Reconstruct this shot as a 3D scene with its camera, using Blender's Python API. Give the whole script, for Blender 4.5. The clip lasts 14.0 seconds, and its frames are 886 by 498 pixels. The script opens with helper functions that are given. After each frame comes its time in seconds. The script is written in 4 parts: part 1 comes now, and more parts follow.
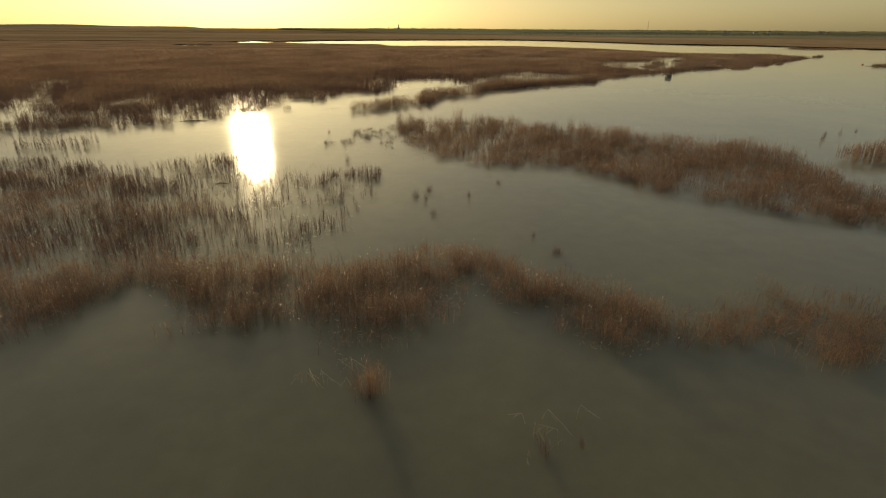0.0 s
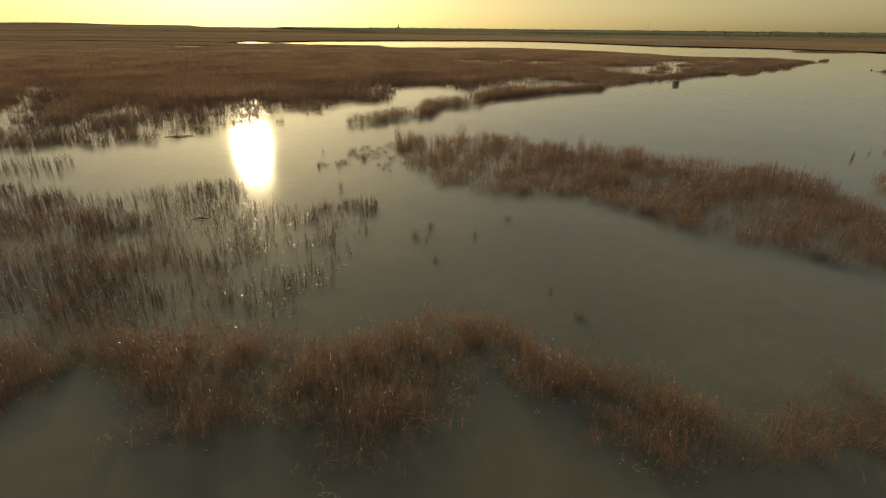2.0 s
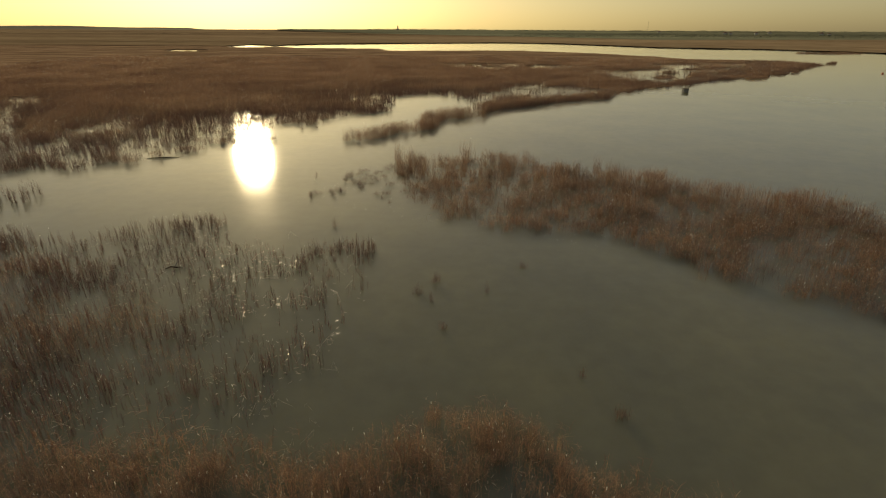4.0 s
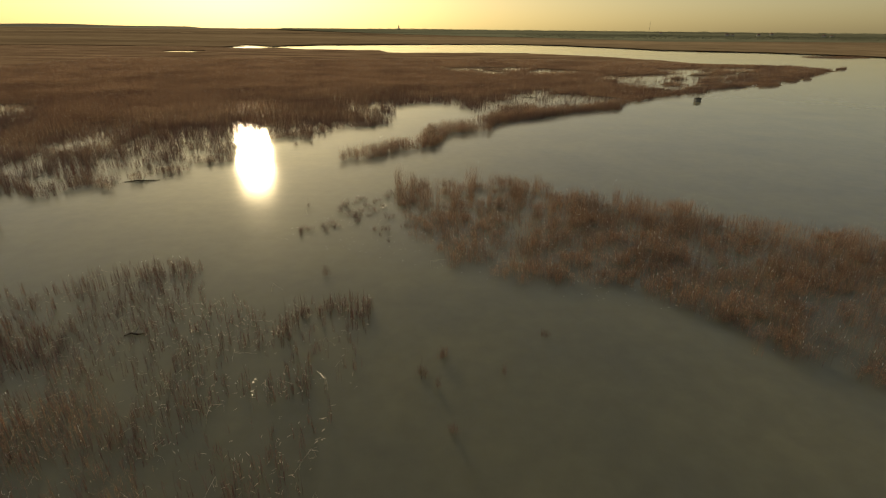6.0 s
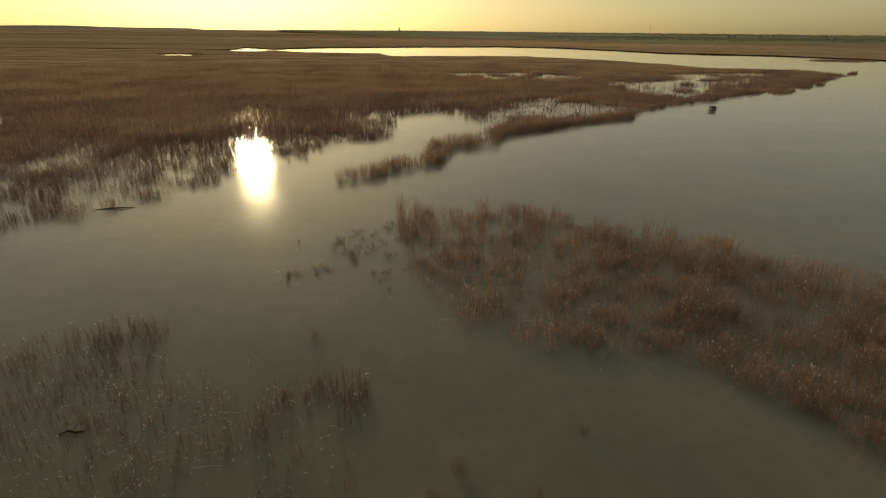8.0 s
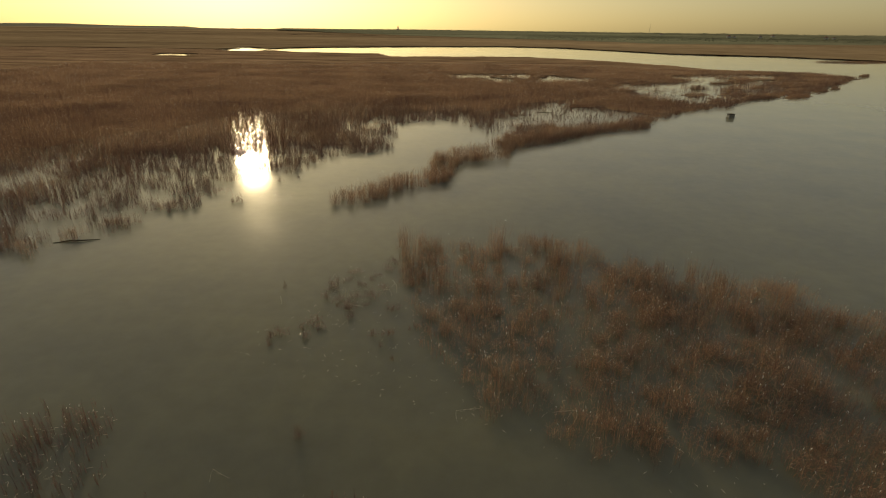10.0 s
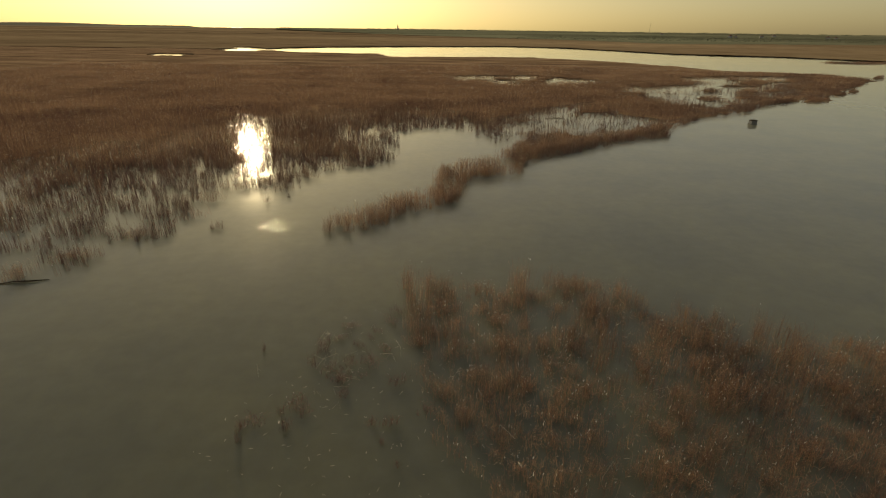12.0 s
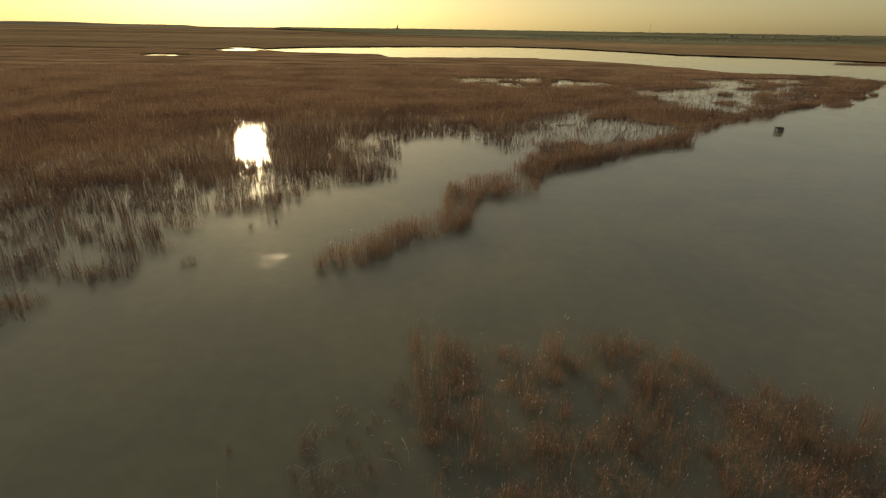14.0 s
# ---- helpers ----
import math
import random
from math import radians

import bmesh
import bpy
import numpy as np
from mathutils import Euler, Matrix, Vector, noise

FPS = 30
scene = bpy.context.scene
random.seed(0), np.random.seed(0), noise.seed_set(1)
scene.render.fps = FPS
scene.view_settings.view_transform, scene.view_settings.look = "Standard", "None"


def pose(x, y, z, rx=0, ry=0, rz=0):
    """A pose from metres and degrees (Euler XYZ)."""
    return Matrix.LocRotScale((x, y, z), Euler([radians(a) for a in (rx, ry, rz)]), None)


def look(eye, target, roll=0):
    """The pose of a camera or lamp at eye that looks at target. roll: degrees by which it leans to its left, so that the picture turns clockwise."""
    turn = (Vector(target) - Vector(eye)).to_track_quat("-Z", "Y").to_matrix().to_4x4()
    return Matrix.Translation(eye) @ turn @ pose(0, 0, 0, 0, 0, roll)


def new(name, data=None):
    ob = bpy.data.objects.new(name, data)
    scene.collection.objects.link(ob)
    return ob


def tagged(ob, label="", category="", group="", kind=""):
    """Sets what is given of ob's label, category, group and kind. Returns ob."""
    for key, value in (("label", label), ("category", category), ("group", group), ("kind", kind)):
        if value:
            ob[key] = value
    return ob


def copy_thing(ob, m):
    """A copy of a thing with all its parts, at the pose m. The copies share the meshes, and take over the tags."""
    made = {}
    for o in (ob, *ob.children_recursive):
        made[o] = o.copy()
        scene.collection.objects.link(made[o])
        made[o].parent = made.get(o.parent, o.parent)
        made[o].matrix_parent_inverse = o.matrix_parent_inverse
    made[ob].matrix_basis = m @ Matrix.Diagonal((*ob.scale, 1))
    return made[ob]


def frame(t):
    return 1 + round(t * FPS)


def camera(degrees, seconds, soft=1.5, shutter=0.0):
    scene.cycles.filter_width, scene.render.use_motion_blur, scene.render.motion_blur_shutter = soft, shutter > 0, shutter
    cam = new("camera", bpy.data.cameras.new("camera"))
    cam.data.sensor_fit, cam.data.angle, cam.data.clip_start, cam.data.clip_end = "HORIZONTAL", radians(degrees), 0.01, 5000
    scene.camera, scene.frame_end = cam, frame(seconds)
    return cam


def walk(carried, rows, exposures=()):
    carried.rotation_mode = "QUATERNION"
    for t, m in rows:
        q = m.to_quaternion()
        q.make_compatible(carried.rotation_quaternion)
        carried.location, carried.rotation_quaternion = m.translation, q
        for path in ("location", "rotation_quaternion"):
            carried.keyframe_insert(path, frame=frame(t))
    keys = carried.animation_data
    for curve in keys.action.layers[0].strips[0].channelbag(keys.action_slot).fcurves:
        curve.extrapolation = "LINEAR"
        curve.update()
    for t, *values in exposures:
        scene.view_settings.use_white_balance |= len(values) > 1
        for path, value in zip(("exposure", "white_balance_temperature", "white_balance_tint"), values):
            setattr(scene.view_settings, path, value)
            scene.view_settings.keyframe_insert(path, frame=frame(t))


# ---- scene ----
cam = camera(81.0, 14.0, soft=1.2)
PATH = [
    (0, (-0.553, 1.39, 12.255), (-0.494, 3.229, 11.472), 0.4),
    (0.5, (-0.586, 2.613, 12.549), (-0.525, 4.452, 11.765), 0.6),
    (1, (-0.611, 3.91, 12.908), (-0.55, 5.75, 12.126), 0.5),
    (1.5, (-0.666, 5.182, 13.226), (-0.602, 7.021, 12.443), 0.6),
    (2, (-0.681, 6.593, 13.621), (-0.619, 8.432, 12.836), 0.6),
    (2.5, (-0.722, 7.963, 13.938), (-0.661, 9.802, 13.155), 0.5),
    (3, (-0.81, 9.529, 14.185), (-0.749, 11.369, 13.404), 0.3),
    (5.5, (-1.111, 16.915, 15.979), (-1.051, 18.755, 15.196), 0.5),
    (6, (-1.222, 18.683, 16.245), (-1.161, 20.523, 15.462), 0.6),
    (6.5, (-1.375, 20.328, 16.459), (-1.314, 22.167, 15.677), 0.6),
    (7, (-1.528, 22.061, 16.718), (-1.467, 23.901, 15.936), 0.5),
    (7.5, (-1.631, 23.763, 16.931), (-1.571, 25.603, 16.15), 0.6),
    (8, (-1.705, 25.467, 17.089), (-1.645, 27.309, 16.311), 0.6),
    (10.5, (-2.649, 34.976, 17.911), (-2.582, 36.815, 17.128), 0.8),
    (11, (-2.811, 36.879, 17.987), (-2.743, 38.717, 17.203), 0.8),
    (11.5, (-2.932, 38.76, 17.982), (-2.866, 40.599, 17.199), 0.7),
    (12, (-3.124, 40.809, 17.971), (-3.057, 42.648, 17.188), 0.8),
    (12.5, (-3.343, 42.763, 17.982), (-3.272, 44.602, 17.199), 0.8),
    (13, (-3.486, 44.773, 18.042), (-3.417, 46.612, 17.258), 0.9),
    (13.5, (-3.652, 46.737, 18.096), (-3.581, 48.575, 17.311), 0.9),
    (14, (-3.867, 48.883, 18.089), (-3.797, 50.722, 17.305), 0.9),
]
walk(cam, [(t, look(eye, target, roll)) for t, eye, target, roll in PATH], exposures=[(0.0, -0.07, 8750, 6)])

# ---- light ----
SUN_AZ, SUN_EL = -18.4, 11.6
world = bpy.data.worlds.new("evening_sky")
scene.world = world
world.use_nodes = True
wn = world.node_tree.nodes
sky = wn.new("ShaderNodeTexSky")
sky.sky_type, sky.sun_disc = "NISHITA", False
sky.sun_elevation, sky.sun_rotation = radians(SUN_EL), radians(SUN_AZ)
sky.altitude, sky.air_density, sky.dust_density, sky.ozone_density = 0.0, 1.0, 1.6, 1.0
wn["Background"].inputs["Strength"].default_value = 0.165
haze = wn.new("ShaderNodeGamma")
haze.inputs["Gamma"].default_value = 0.60
world.node_tree.links.new(sky.outputs[0], haze.inputs["Color"])
tone = wn.new("ShaderNodeHueSaturation")
tone.inputs["Saturation"].default_value = 0.95
tone.inputs["Hue"].default_value = 0.517
world.node_tree.links.new(haze.outputs[0], tone.inputs["Color"])
world.node_tree.links.new(tone.outputs[0], wn["Background"].inputs["Color"])
sun = new("sun", bpy.data.lights.new("sun", "SUN"))
sun.data.energy, sun.data.angle, sun.data.color = 2.4, radians(3.2), (1.0, 0.86, 0.62)
aim = Vector((math.sin(radians(SUN_AZ)) * math.cos(radians(SUN_EL)),
              math.cos(radians(SUN_AZ)) * math.cos(radians(SUN_EL)), math.sin(radians(SUN_EL))))
sun.matrix_world = look(aim * 200, (0, 0, 0))


# ---- materials ----
def material(name):
    m = bpy.data.materials.new(name)
    m.use_nodes = True
    m.node_tree.nodes.remove(m.node_tree.nodes["Principled BSDF"])
    return m, m.node_tree.nodes, m.node_tree.links, m.node_tree.nodes["Material Output"]


def ramp(nodes, stops):
    r = nodes.new("ShaderNodeValToRGB")
    e = r.color_ramp.elements
    while len(e) < len(stops):
        e.new(0.5)
    for k, (p, c) in enumerate(stops):
        e[k].position, e[k].color = p, (*c, 1)
    return r


def noise_node(nodes, links, scale, detail=4.0, rough=0.55, stretch=None):
    geo = nodes.new("ShaderNodeNewGeometry")
    n = nodes.new("ShaderNodeTexNoise")
    n.inputs["Scale"].default_value, n.inputs["Detail"].default_value = scale, detail
    n.inputs["Roughness"].default_value = rough
    src = geo.outputs["Position"]
    if stretch:
        mp = nodes.new("ShaderNodeMapping")
        mp.inputs["Scale"].default_value = stretch
        links.new(src, mp.inputs["Vector"])
        src = mp.outputs["Vector"]
    links.new(src, n.inputs["Vector"])
    return n


def mix_colour(nodes, links, fac, a, b, kind="MIX"):
    m = nodes.new("ShaderNodeMix")
    m.data_type, m.blend_type = "RGBA", kind
    for sock, v in ((m.inputs[0], fac), (m.inputs[6], a), (m.inputs[7], b)):
        if isinstance(v, (int, float)):
            sock.default_value = v
        elif isinstance(v, tuple):
            sock.default_value = (*v, 1)
        else:
            links.new(v, sock)
    return m.outputs[2]


def plant_material(name, stops, thin, patch_a, patch_b, patch=0.22):
    """Dry leaf and stem matter: a colour for each blade, patches across the bed, some light through it."""
    m, nd, lk, out = material(name)
    geo = nd.new("ShaderNodeNewGeometry")
    r = ramp(nd, stops)
    lk.new(geo.outputs["Random Per Island"], r.inputs[0])
    big = noise_node(nd, lk, patch, 3.0)
    pr = ramp(nd, [(0.36, patch_a), (0.64, patch_b)])
    lk.new(big.outputs["Fac"], pr.inputs[0])
    col = mix_colour(nd, lk, 1.0, r.outputs[0], pr.outputs[0], "MULTIPLY")
    d = nd.new("ShaderNodeBsdfPrincipled")
    d.inputs["Roughness"].default_value = 0.55
    d.inputs["Specular IOR Level"].default_value = 0.25
    t = nd.new("ShaderNodeBsdfTranslucent")
    mx = nd.new("ShaderNodeMixShader")
    mx.inputs[0].default_value = thin
    lk.new(col, d.inputs["Base Color"])
    lk.new(col, t.inputs["Color"])
    lk.new(d.outputs[0], mx.inputs[1])
    lk.new(t.outputs[0], mx.inputs[2])
    lk.new(mx.outputs[0], out.inputs["Surface"])
    return m


RUST = plant_material("rust_reed", [(0.0, (0.175, 0.106, 0.084)), (0.45, (0.30, 0.184, 0.136)),
                                    (0.8, (0.45, 0.282, 0.176)), (1.0, (0.57, 0.43, 0.29))], 0.46,
                      (0.76, 0.76, 0.78), (1.08, 1.02, 0.97))
STALK = plant_material("grey_reed", [(0.0, (0.10, 0.058, 0.054)), (0.6, (0.20, 0.116, 0.100)),
                                     (1.0, (0.30, 0.185, 0.14))], 0.24, (0.8, 0.8, 0.8), (1.1, 1.05, 1.0))
# blade colours lifted and greyed to carry the haze veil over the marsh
MARSH_REED = plant_material("marsh_reed", [(0.0, (0.13, 0.080, 0.062)), (0.55, (0.28, 0.170, 0.138)),
                                           (0.9, (0.45, 0.305, 0.21)), (1.0, (0.56, 0.42, 0.30))], 0.46, (0.60, 0.55, 0.54), (1.22, 1.22, 1.12), 0.05)
# real seed heads, whitened so they also stand in for sun glints on stalks
PLUME = plant_material("seed_head", [(0.0, (0.60, 0.53, 0.43)), (0.4, (0.80, 0.75, 0.66)),
                                     (1.0, (0.93, 0.91, 0.86))], 0.6, (0.9, 0.9, 0.9), (1.1, 1.1, 1.05))


def canopy_material(name, low, high, dark, scale):
    m, nd, lk, out = material(name)
    n1 = noise_node(nd, lk, scale, 6.0, 0.65)
    n2 = noise_node(nd, lk, scale * 0.06, 5.0, 0.6, (0.35, 1.0, 1.0))
    r1 = ramp(nd, [(0.3, dark), (0.5, low), (0.75, high)])
    lk.new(n1.outputs["Fac"], r1.inputs[0])
    r2 = ramp(nd, [(0.36, (0.55, 0.52, 0.5)), (0.64, (1.3, 1.28, 1.2))])
    lk.new(n2.outputs["Fac"], r2.inputs[0])
    col = mix_colour(nd, lk, 1.0, r1.outputs[0], r2.outputs[0], "MULTIPLY")
    d = nd.new("ShaderNodeBsdfPrincipled")
    d.inputs["Roughness"].default_value = 0.9
    d.inputs["Specular IOR Level"].default_value = 0.0
    b = nd.new("ShaderNodeBump")
    b.inputs["Strength"].default_value, b.inputs["Distance"].default_value = 0.8, 0.6
    lk.new(n1.outputs["Fac"], b.inputs["Height"])
    lk.new(b.outputs[0], d.inputs["Normal"])
    lk.new(col, d.inputs["Base Color"])
    lk.new(d.outputs[0], out.inputs["Surface"])
    return m


# bed, far reed, meadow and hill colours are lightened: distance haze is painted in
MAT_BED = canopy_material("matted_reed", (0.42, 0.275, 0.175), (0.54, 0.375, 0.24), (0.26, 0.165, 0.11), 1.2)
MAT_FAR = canopy_material("far_reed", (0.42, 0.30, 0.185), (0.50, 0.375, 0.24), (0.30, 0.21, 0.13), 0.03)
MAT_FIELD = canopy_material("far_meadow", (0.30, 0.30, 0.20), (0.38, 0.36, 0.24), (0.21, 0.22, 0.145), 0.02)
MAT_HILL = canopy_material("far_hill", (0.45, 0.41, 0.31), (0.50, 0.46, 0.35), (0.38, 0.35, 0.26), 0.01)
MAT_MUD = canopy_material("wet_mud", (0.06, 0.045, 0.03), (0.09, 0.07, 0.045), (0.03, 0.024, 0.018), 3.0)


RUFFLE = (-17.0, 89.5, 0.0)


def water_material():
    m, nd, lk, out = material("murky_water")
    d = nd.new("ShaderNodeBsdfPrincipled")
    d.inputs["IOR"].default_value = 1.333
    d.inputs["Subsurface Weight"].default_value = 1.0
    d.inputs["Subsurface Radius"].default_value = (1.0, 0.9, 0.6)
    d.inputs["Subsurface Scale"].default_value = 1.5
    # silt and weed under the surface
    n1 = noise_node(nd, lk, 0.09, 4.0, 0.55)
    r1 = ramp(nd, [(0.35, (0.138, 0.138, 0.104)), (0.5, (0.154, 0.152, 0.108)), (0.68, (0.174, 0.168, 0.112))])
    lk.new(n1.outputs["Fac"], r1.inputs[0])
    n2 = noise_node(nd, lk, 0.8, 5.0, 0.6)
    r2 = ramp(nd, [(0.3, (0.92, 0.92, 0.92)), (0.7, (1.05, 1.05, 1.03))])
    lk.new(n2.outputs["Fac"], r2.inputs[0])
    lk.new(mix_colour(nd, lk, 1.0, r1.outputs[0], r2.outputs[0], "MULTIPLY"), d.inputs["Base Color"])
    # ripples, ruffled by the wind in patches
    n3 = noise_node(nd, lk, 0.035, 3.0)
    r3 = ramp(nd, [(0.40, (0.06, 0.06, 0.06)), (0.62, (0.085, 0.085, 0.085))])
    lk.new(n3.outputs["Fac"], r3.inputs[0])
    lk.new(r3.outputs[0], d.inputs["Coat Roughness"])
    d.inputs["Roughness"].default_value = 0.3
    d.inputs["Specular IOR Level"].default_value = 0.0
    d.inputs["Coat Weight"].default_value, d.inputs["Coat IOR"].default_value = 1.0, 1.33
    n4 = noise_node(nd, lk, 1.3, 3.0, 0.5, (1.0, 0.8, 1.0))
    b = nd.new("ShaderNodeBump")
    b.inputs["Strength"].default_value, b.inputs["Distance"].default_value = 0.06, 0.02
    lk.new(n4.outputs["Fac"], b.inputs["Height"])
    # wavelets over the shallow near the tip of the spit
    geo = nd.new("ShaderNodeNewGeometry")
    away = nd.new("ShaderNodeVectorMath")
    away.operation = "DISTANCE"
    away.inputs[1].default_value = RUFFLE
    lk.new(geo.outputs["Position"], away.inputs[0])
    span = nd.new("ShaderNodeMapRange")
    span.interpolation_type = "SMOOTHSTEP"
    span.inputs["From Min"].default_value, span.inputs["From Max"].default_value = 0.5, 4.5
    span.inputs["To Min"].default_value, span.inputs["To Max"].default_value = 0.5, 0.0
    lk.new(away.outputs["Value"], span.inputs["Value"])
    n5 = noise_node(nd, lk, 6.5, 2.0, 0.5)
    n6 = noise_node(nd, lk, 0.8, 3.0, 0.6, (0.5, 1.3, 1.0))
    r6 = ramp(nd, [(0.50, (0.0, 0.0, 0.0)), (0.62, (1.0, 1.0, 1.0))])
    lk.new(n6.outputs["Fac"], r6.inputs[0])
    some = nd.new("ShaderNodeMath")
    some.operation = "MULTIPLY"
    lk.new(span.outputs[0], some.inputs[0])
    lk.new(r6.outputs[0], some.inputs[1])
    b2 = nd.new("ShaderNodeBump")
    b2.inputs["Distance"].default_value = 0.05
    lk.new(some.outputs[0], b2.inputs["Strength"])
    lk.new(n5.outputs["Fac"], b2.inputs["Height"])
    lk.new(b.outputs[0], b2.inputs["Normal"])
    lk.new(b2.outputs[0], d.inputs["Normal"])
    lk.new(b2.outputs[0], d.inputs["Coat Normal"])
    lk.new(d.outputs[0], out.inputs["Surface"])
    return m


WATER = water_material()


def plain(name, colour, rough=0.8, grain=3.0):
    m, nd, lk, out = material(name)
    d = nd.new("ShaderNodeBsdfPrincipled")
    d.inputs["Roughness"].default_value = rough
    n = noise_node(nd, lk, grain, 5.0)
    r = ramp(nd, [(0.3, tuple(c * 0.72 for c in colour)), (0.7, tuple(min(1, c * 1.2) for c in colour))])
    lk.new(n.outputs["Fac"], r.inputs[0])
    lk.new(r.outputs[0], d.inputs["Base Color"])
    lk.new(d.outputs[0], out.inputs["Surface"])
    return m


STONE, SLATE, PLASTER = plain("grey_stone", (0.2, 0.18, 0.15)), plain("slate", (0.07, 0.07, 0.075)), plain("white_plaster", (0.42, 0.41, 0.37))
TILE, WOOD = plain("red_tile", (0.22, 0.09, 0.06)), plain("weathered_wood", (0.22, 0.20, 0.17))
LEAF = plain("dark_leaf", (0.20, 0.205, 0.13), 0.9, 0.3)
BUOY = plain("orange_plastic", (0.6, 0.12, 0.04), 0.4)

# ---- plan of the marsh (metres) ----
NEAR_BED = [(-26, 18.5), (-17.4, 20.9), (-16.4, 23.6), (-15.5, 26), (-12.4, 23), (-11.2, 21.4), (-8.4, 20.5), (-7.2, 22.4),
            (-5.5, 21.3), (-3.8, 19.8), (-2.2, 20.4), (-1, 21.7), (0.6, 23), (1.5, 24.4), (2.3, 24.1), (3.8, 22.7),
            (5.3, 21.2), (6.5, 19.2), (7.3, 18.2), (8.7, 19.3), (9.9, 20.1), (10.2, 22.2), (8.8, 23.6), (7.1, 25.6),
            (5.0, 27.4), (3.6, 28.9), (2.4, 29.9), (-0.8, 29.8), (-2.4, 28.4), (-5, 27.5), (-8, 28), (-12, 28.5), (-18, 28), (-27, 28)]
RUST_BED = [(9.9, 19.9), (12.4, 20.1), (13.1, 18.4), (15, 18.4), (15.3, 17.7), (17.3, 17.6), (24, 16), (28, 23.5),
            (20, 23.9), (15.9, 24.0), (12.9, 23.0), (10.3, 22.2)]
THIN_FIELD = [(-34, 26), (-21, 27), (-15.8, 27.5), (-10, 27.5), (-7, 30), (-6, 32.7), (-5.2, 37.2), (-4.6, 43.2), (-4.6, 48.5),
              (-8, 48), (-11.2, 48), (-13.5, 48.5), (-16, 48.5), (-17, 53), (-18.5, 54.5), (-22.5, 54.5), (-25, 52), (-26.5, 49.5),
              (-30, 50), (-36, 53), (-44, 53), (-60, 40)]
THIN_PATCH = [(-75, 62), (-47, 60.5), (-44, 62.7), (-39, 63.8), (-34.5, 60.2), (-36, 57.2), (-43, 55.4), (-80, 50)]
BANK = [(-4.9, 68), (-2.9, 60.4), (-0.9, 55.8), (0.3, 52.4), (3, 53.4), (4.7, 50.2), (8.6, 49.7), (12.5, 49.2),
        (14.5, 47.2), (16.2, 44.5), (16.5, 41.9), (19.7, 40.2), (22.9, 38), (25, 35), (31, 33), (40, 29), (60, 23),
        (62, 33), (46, 38), (36.5, 42), (36.5, 47.5), (39.5, 58), (33, 60.5), (26, 62.5), (24.5, 66.5),
        (18, 68), (14.7, 69.5), (10.8, 72.5), (7.9, 74.8), (-0.8, 75), (-5.1, 74.4)]
ISLET = [(41.7, 54.3), (45.1, 56.4), (50.7, 57.9), (56, 58), (56, 53), (48.9, 53.5), (44.8, 50.9), (41.5, 51.7)]
SPIT = [(-13.2, 88.2), (-11.5, 87.8), (-10.1, 88.2), (-8.3, 88.6), (-7, 89.6), (-6.3, 92), (-4.5, 93.6), (-2.4, 94.3), (0.8, 96.4), (1.8, 102.5),
        (3.2, 105.6), (6.4, 107), (9.9, 108.6), (11.2, 114.3), (14.5, 118.5), (16.5, 121.8), (22.1, 124), (26.9, 128), (33.9, 133.9), (40.5, 137.9),
        (44.5, 140.6), (48.2, 148.8), (40, 143), (34.5, 138.6), (28.7, 135), (24, 132), (18.1, 130), (13.3, 128.4), (9.6, 122.6), (6.4, 116.2), (3.1, 113),
        (-0.9, 110.8), (-1.9, 107), (-2.4, 101.4), (-4.4, 98.4), (-6.4, 96.9), (-8.3, 95), (-10, 92.5), (-12.4, 90.3)]
MARSH = [(-400, 36), (-80, 61), (-50.3, 67.5), (-46, 70), (-39, 70.5), (-36.5, 74), (-31, 76.5), (-29.5, 81.5), (-26, 85.2), (-27.6, 91.5),
         (-28, 99), (-25, 102.5), (-21.8, 102.5), (-19, 103), (-18.5, 109), (-11.8, 111.9), (-6.6, 116), (-8.5, 136),
         (-4, 141), (1.2, 142), (4, 138.6), (8.1, 133.5), (9.4, 126), (9.5, 116), (11.7, 114.5), (23.5, 123.4), (28.9, 128.7), (40.9, 134.9),
         (47.6, 146.2), (60.4, 158), (74, 166), (89.8, 181.9), (103.1, 190.2), (121.3, 203.4), (153.9, 233.8), (177.4, 256.1),
         (188, 268), (186, 290), (172, 306), (147, 311), (135, 345), (115, 378), (88, 408),
         (70, 421), (14, 418), (-26, 413), (-34, 450), (-65, 459), (-102, 462), (-126.3, 500), (-900, 500)]
FAR_MARSH = [(-6000, 480), (-900, 480), (-140, 490), (-126.3, 532), (-103, 561.8), (-32.9, 604.7), (87.5, 652.4), (142, 622.5), (178.9, 558.2),
             (206, 500.8), (243.9, 483), (279.3, 466.6), (313.8, 417.7), (330, 376), (420, 330), (1500, 100), (6000, -800),
             (6000, 6000), (-6000, 6000)]
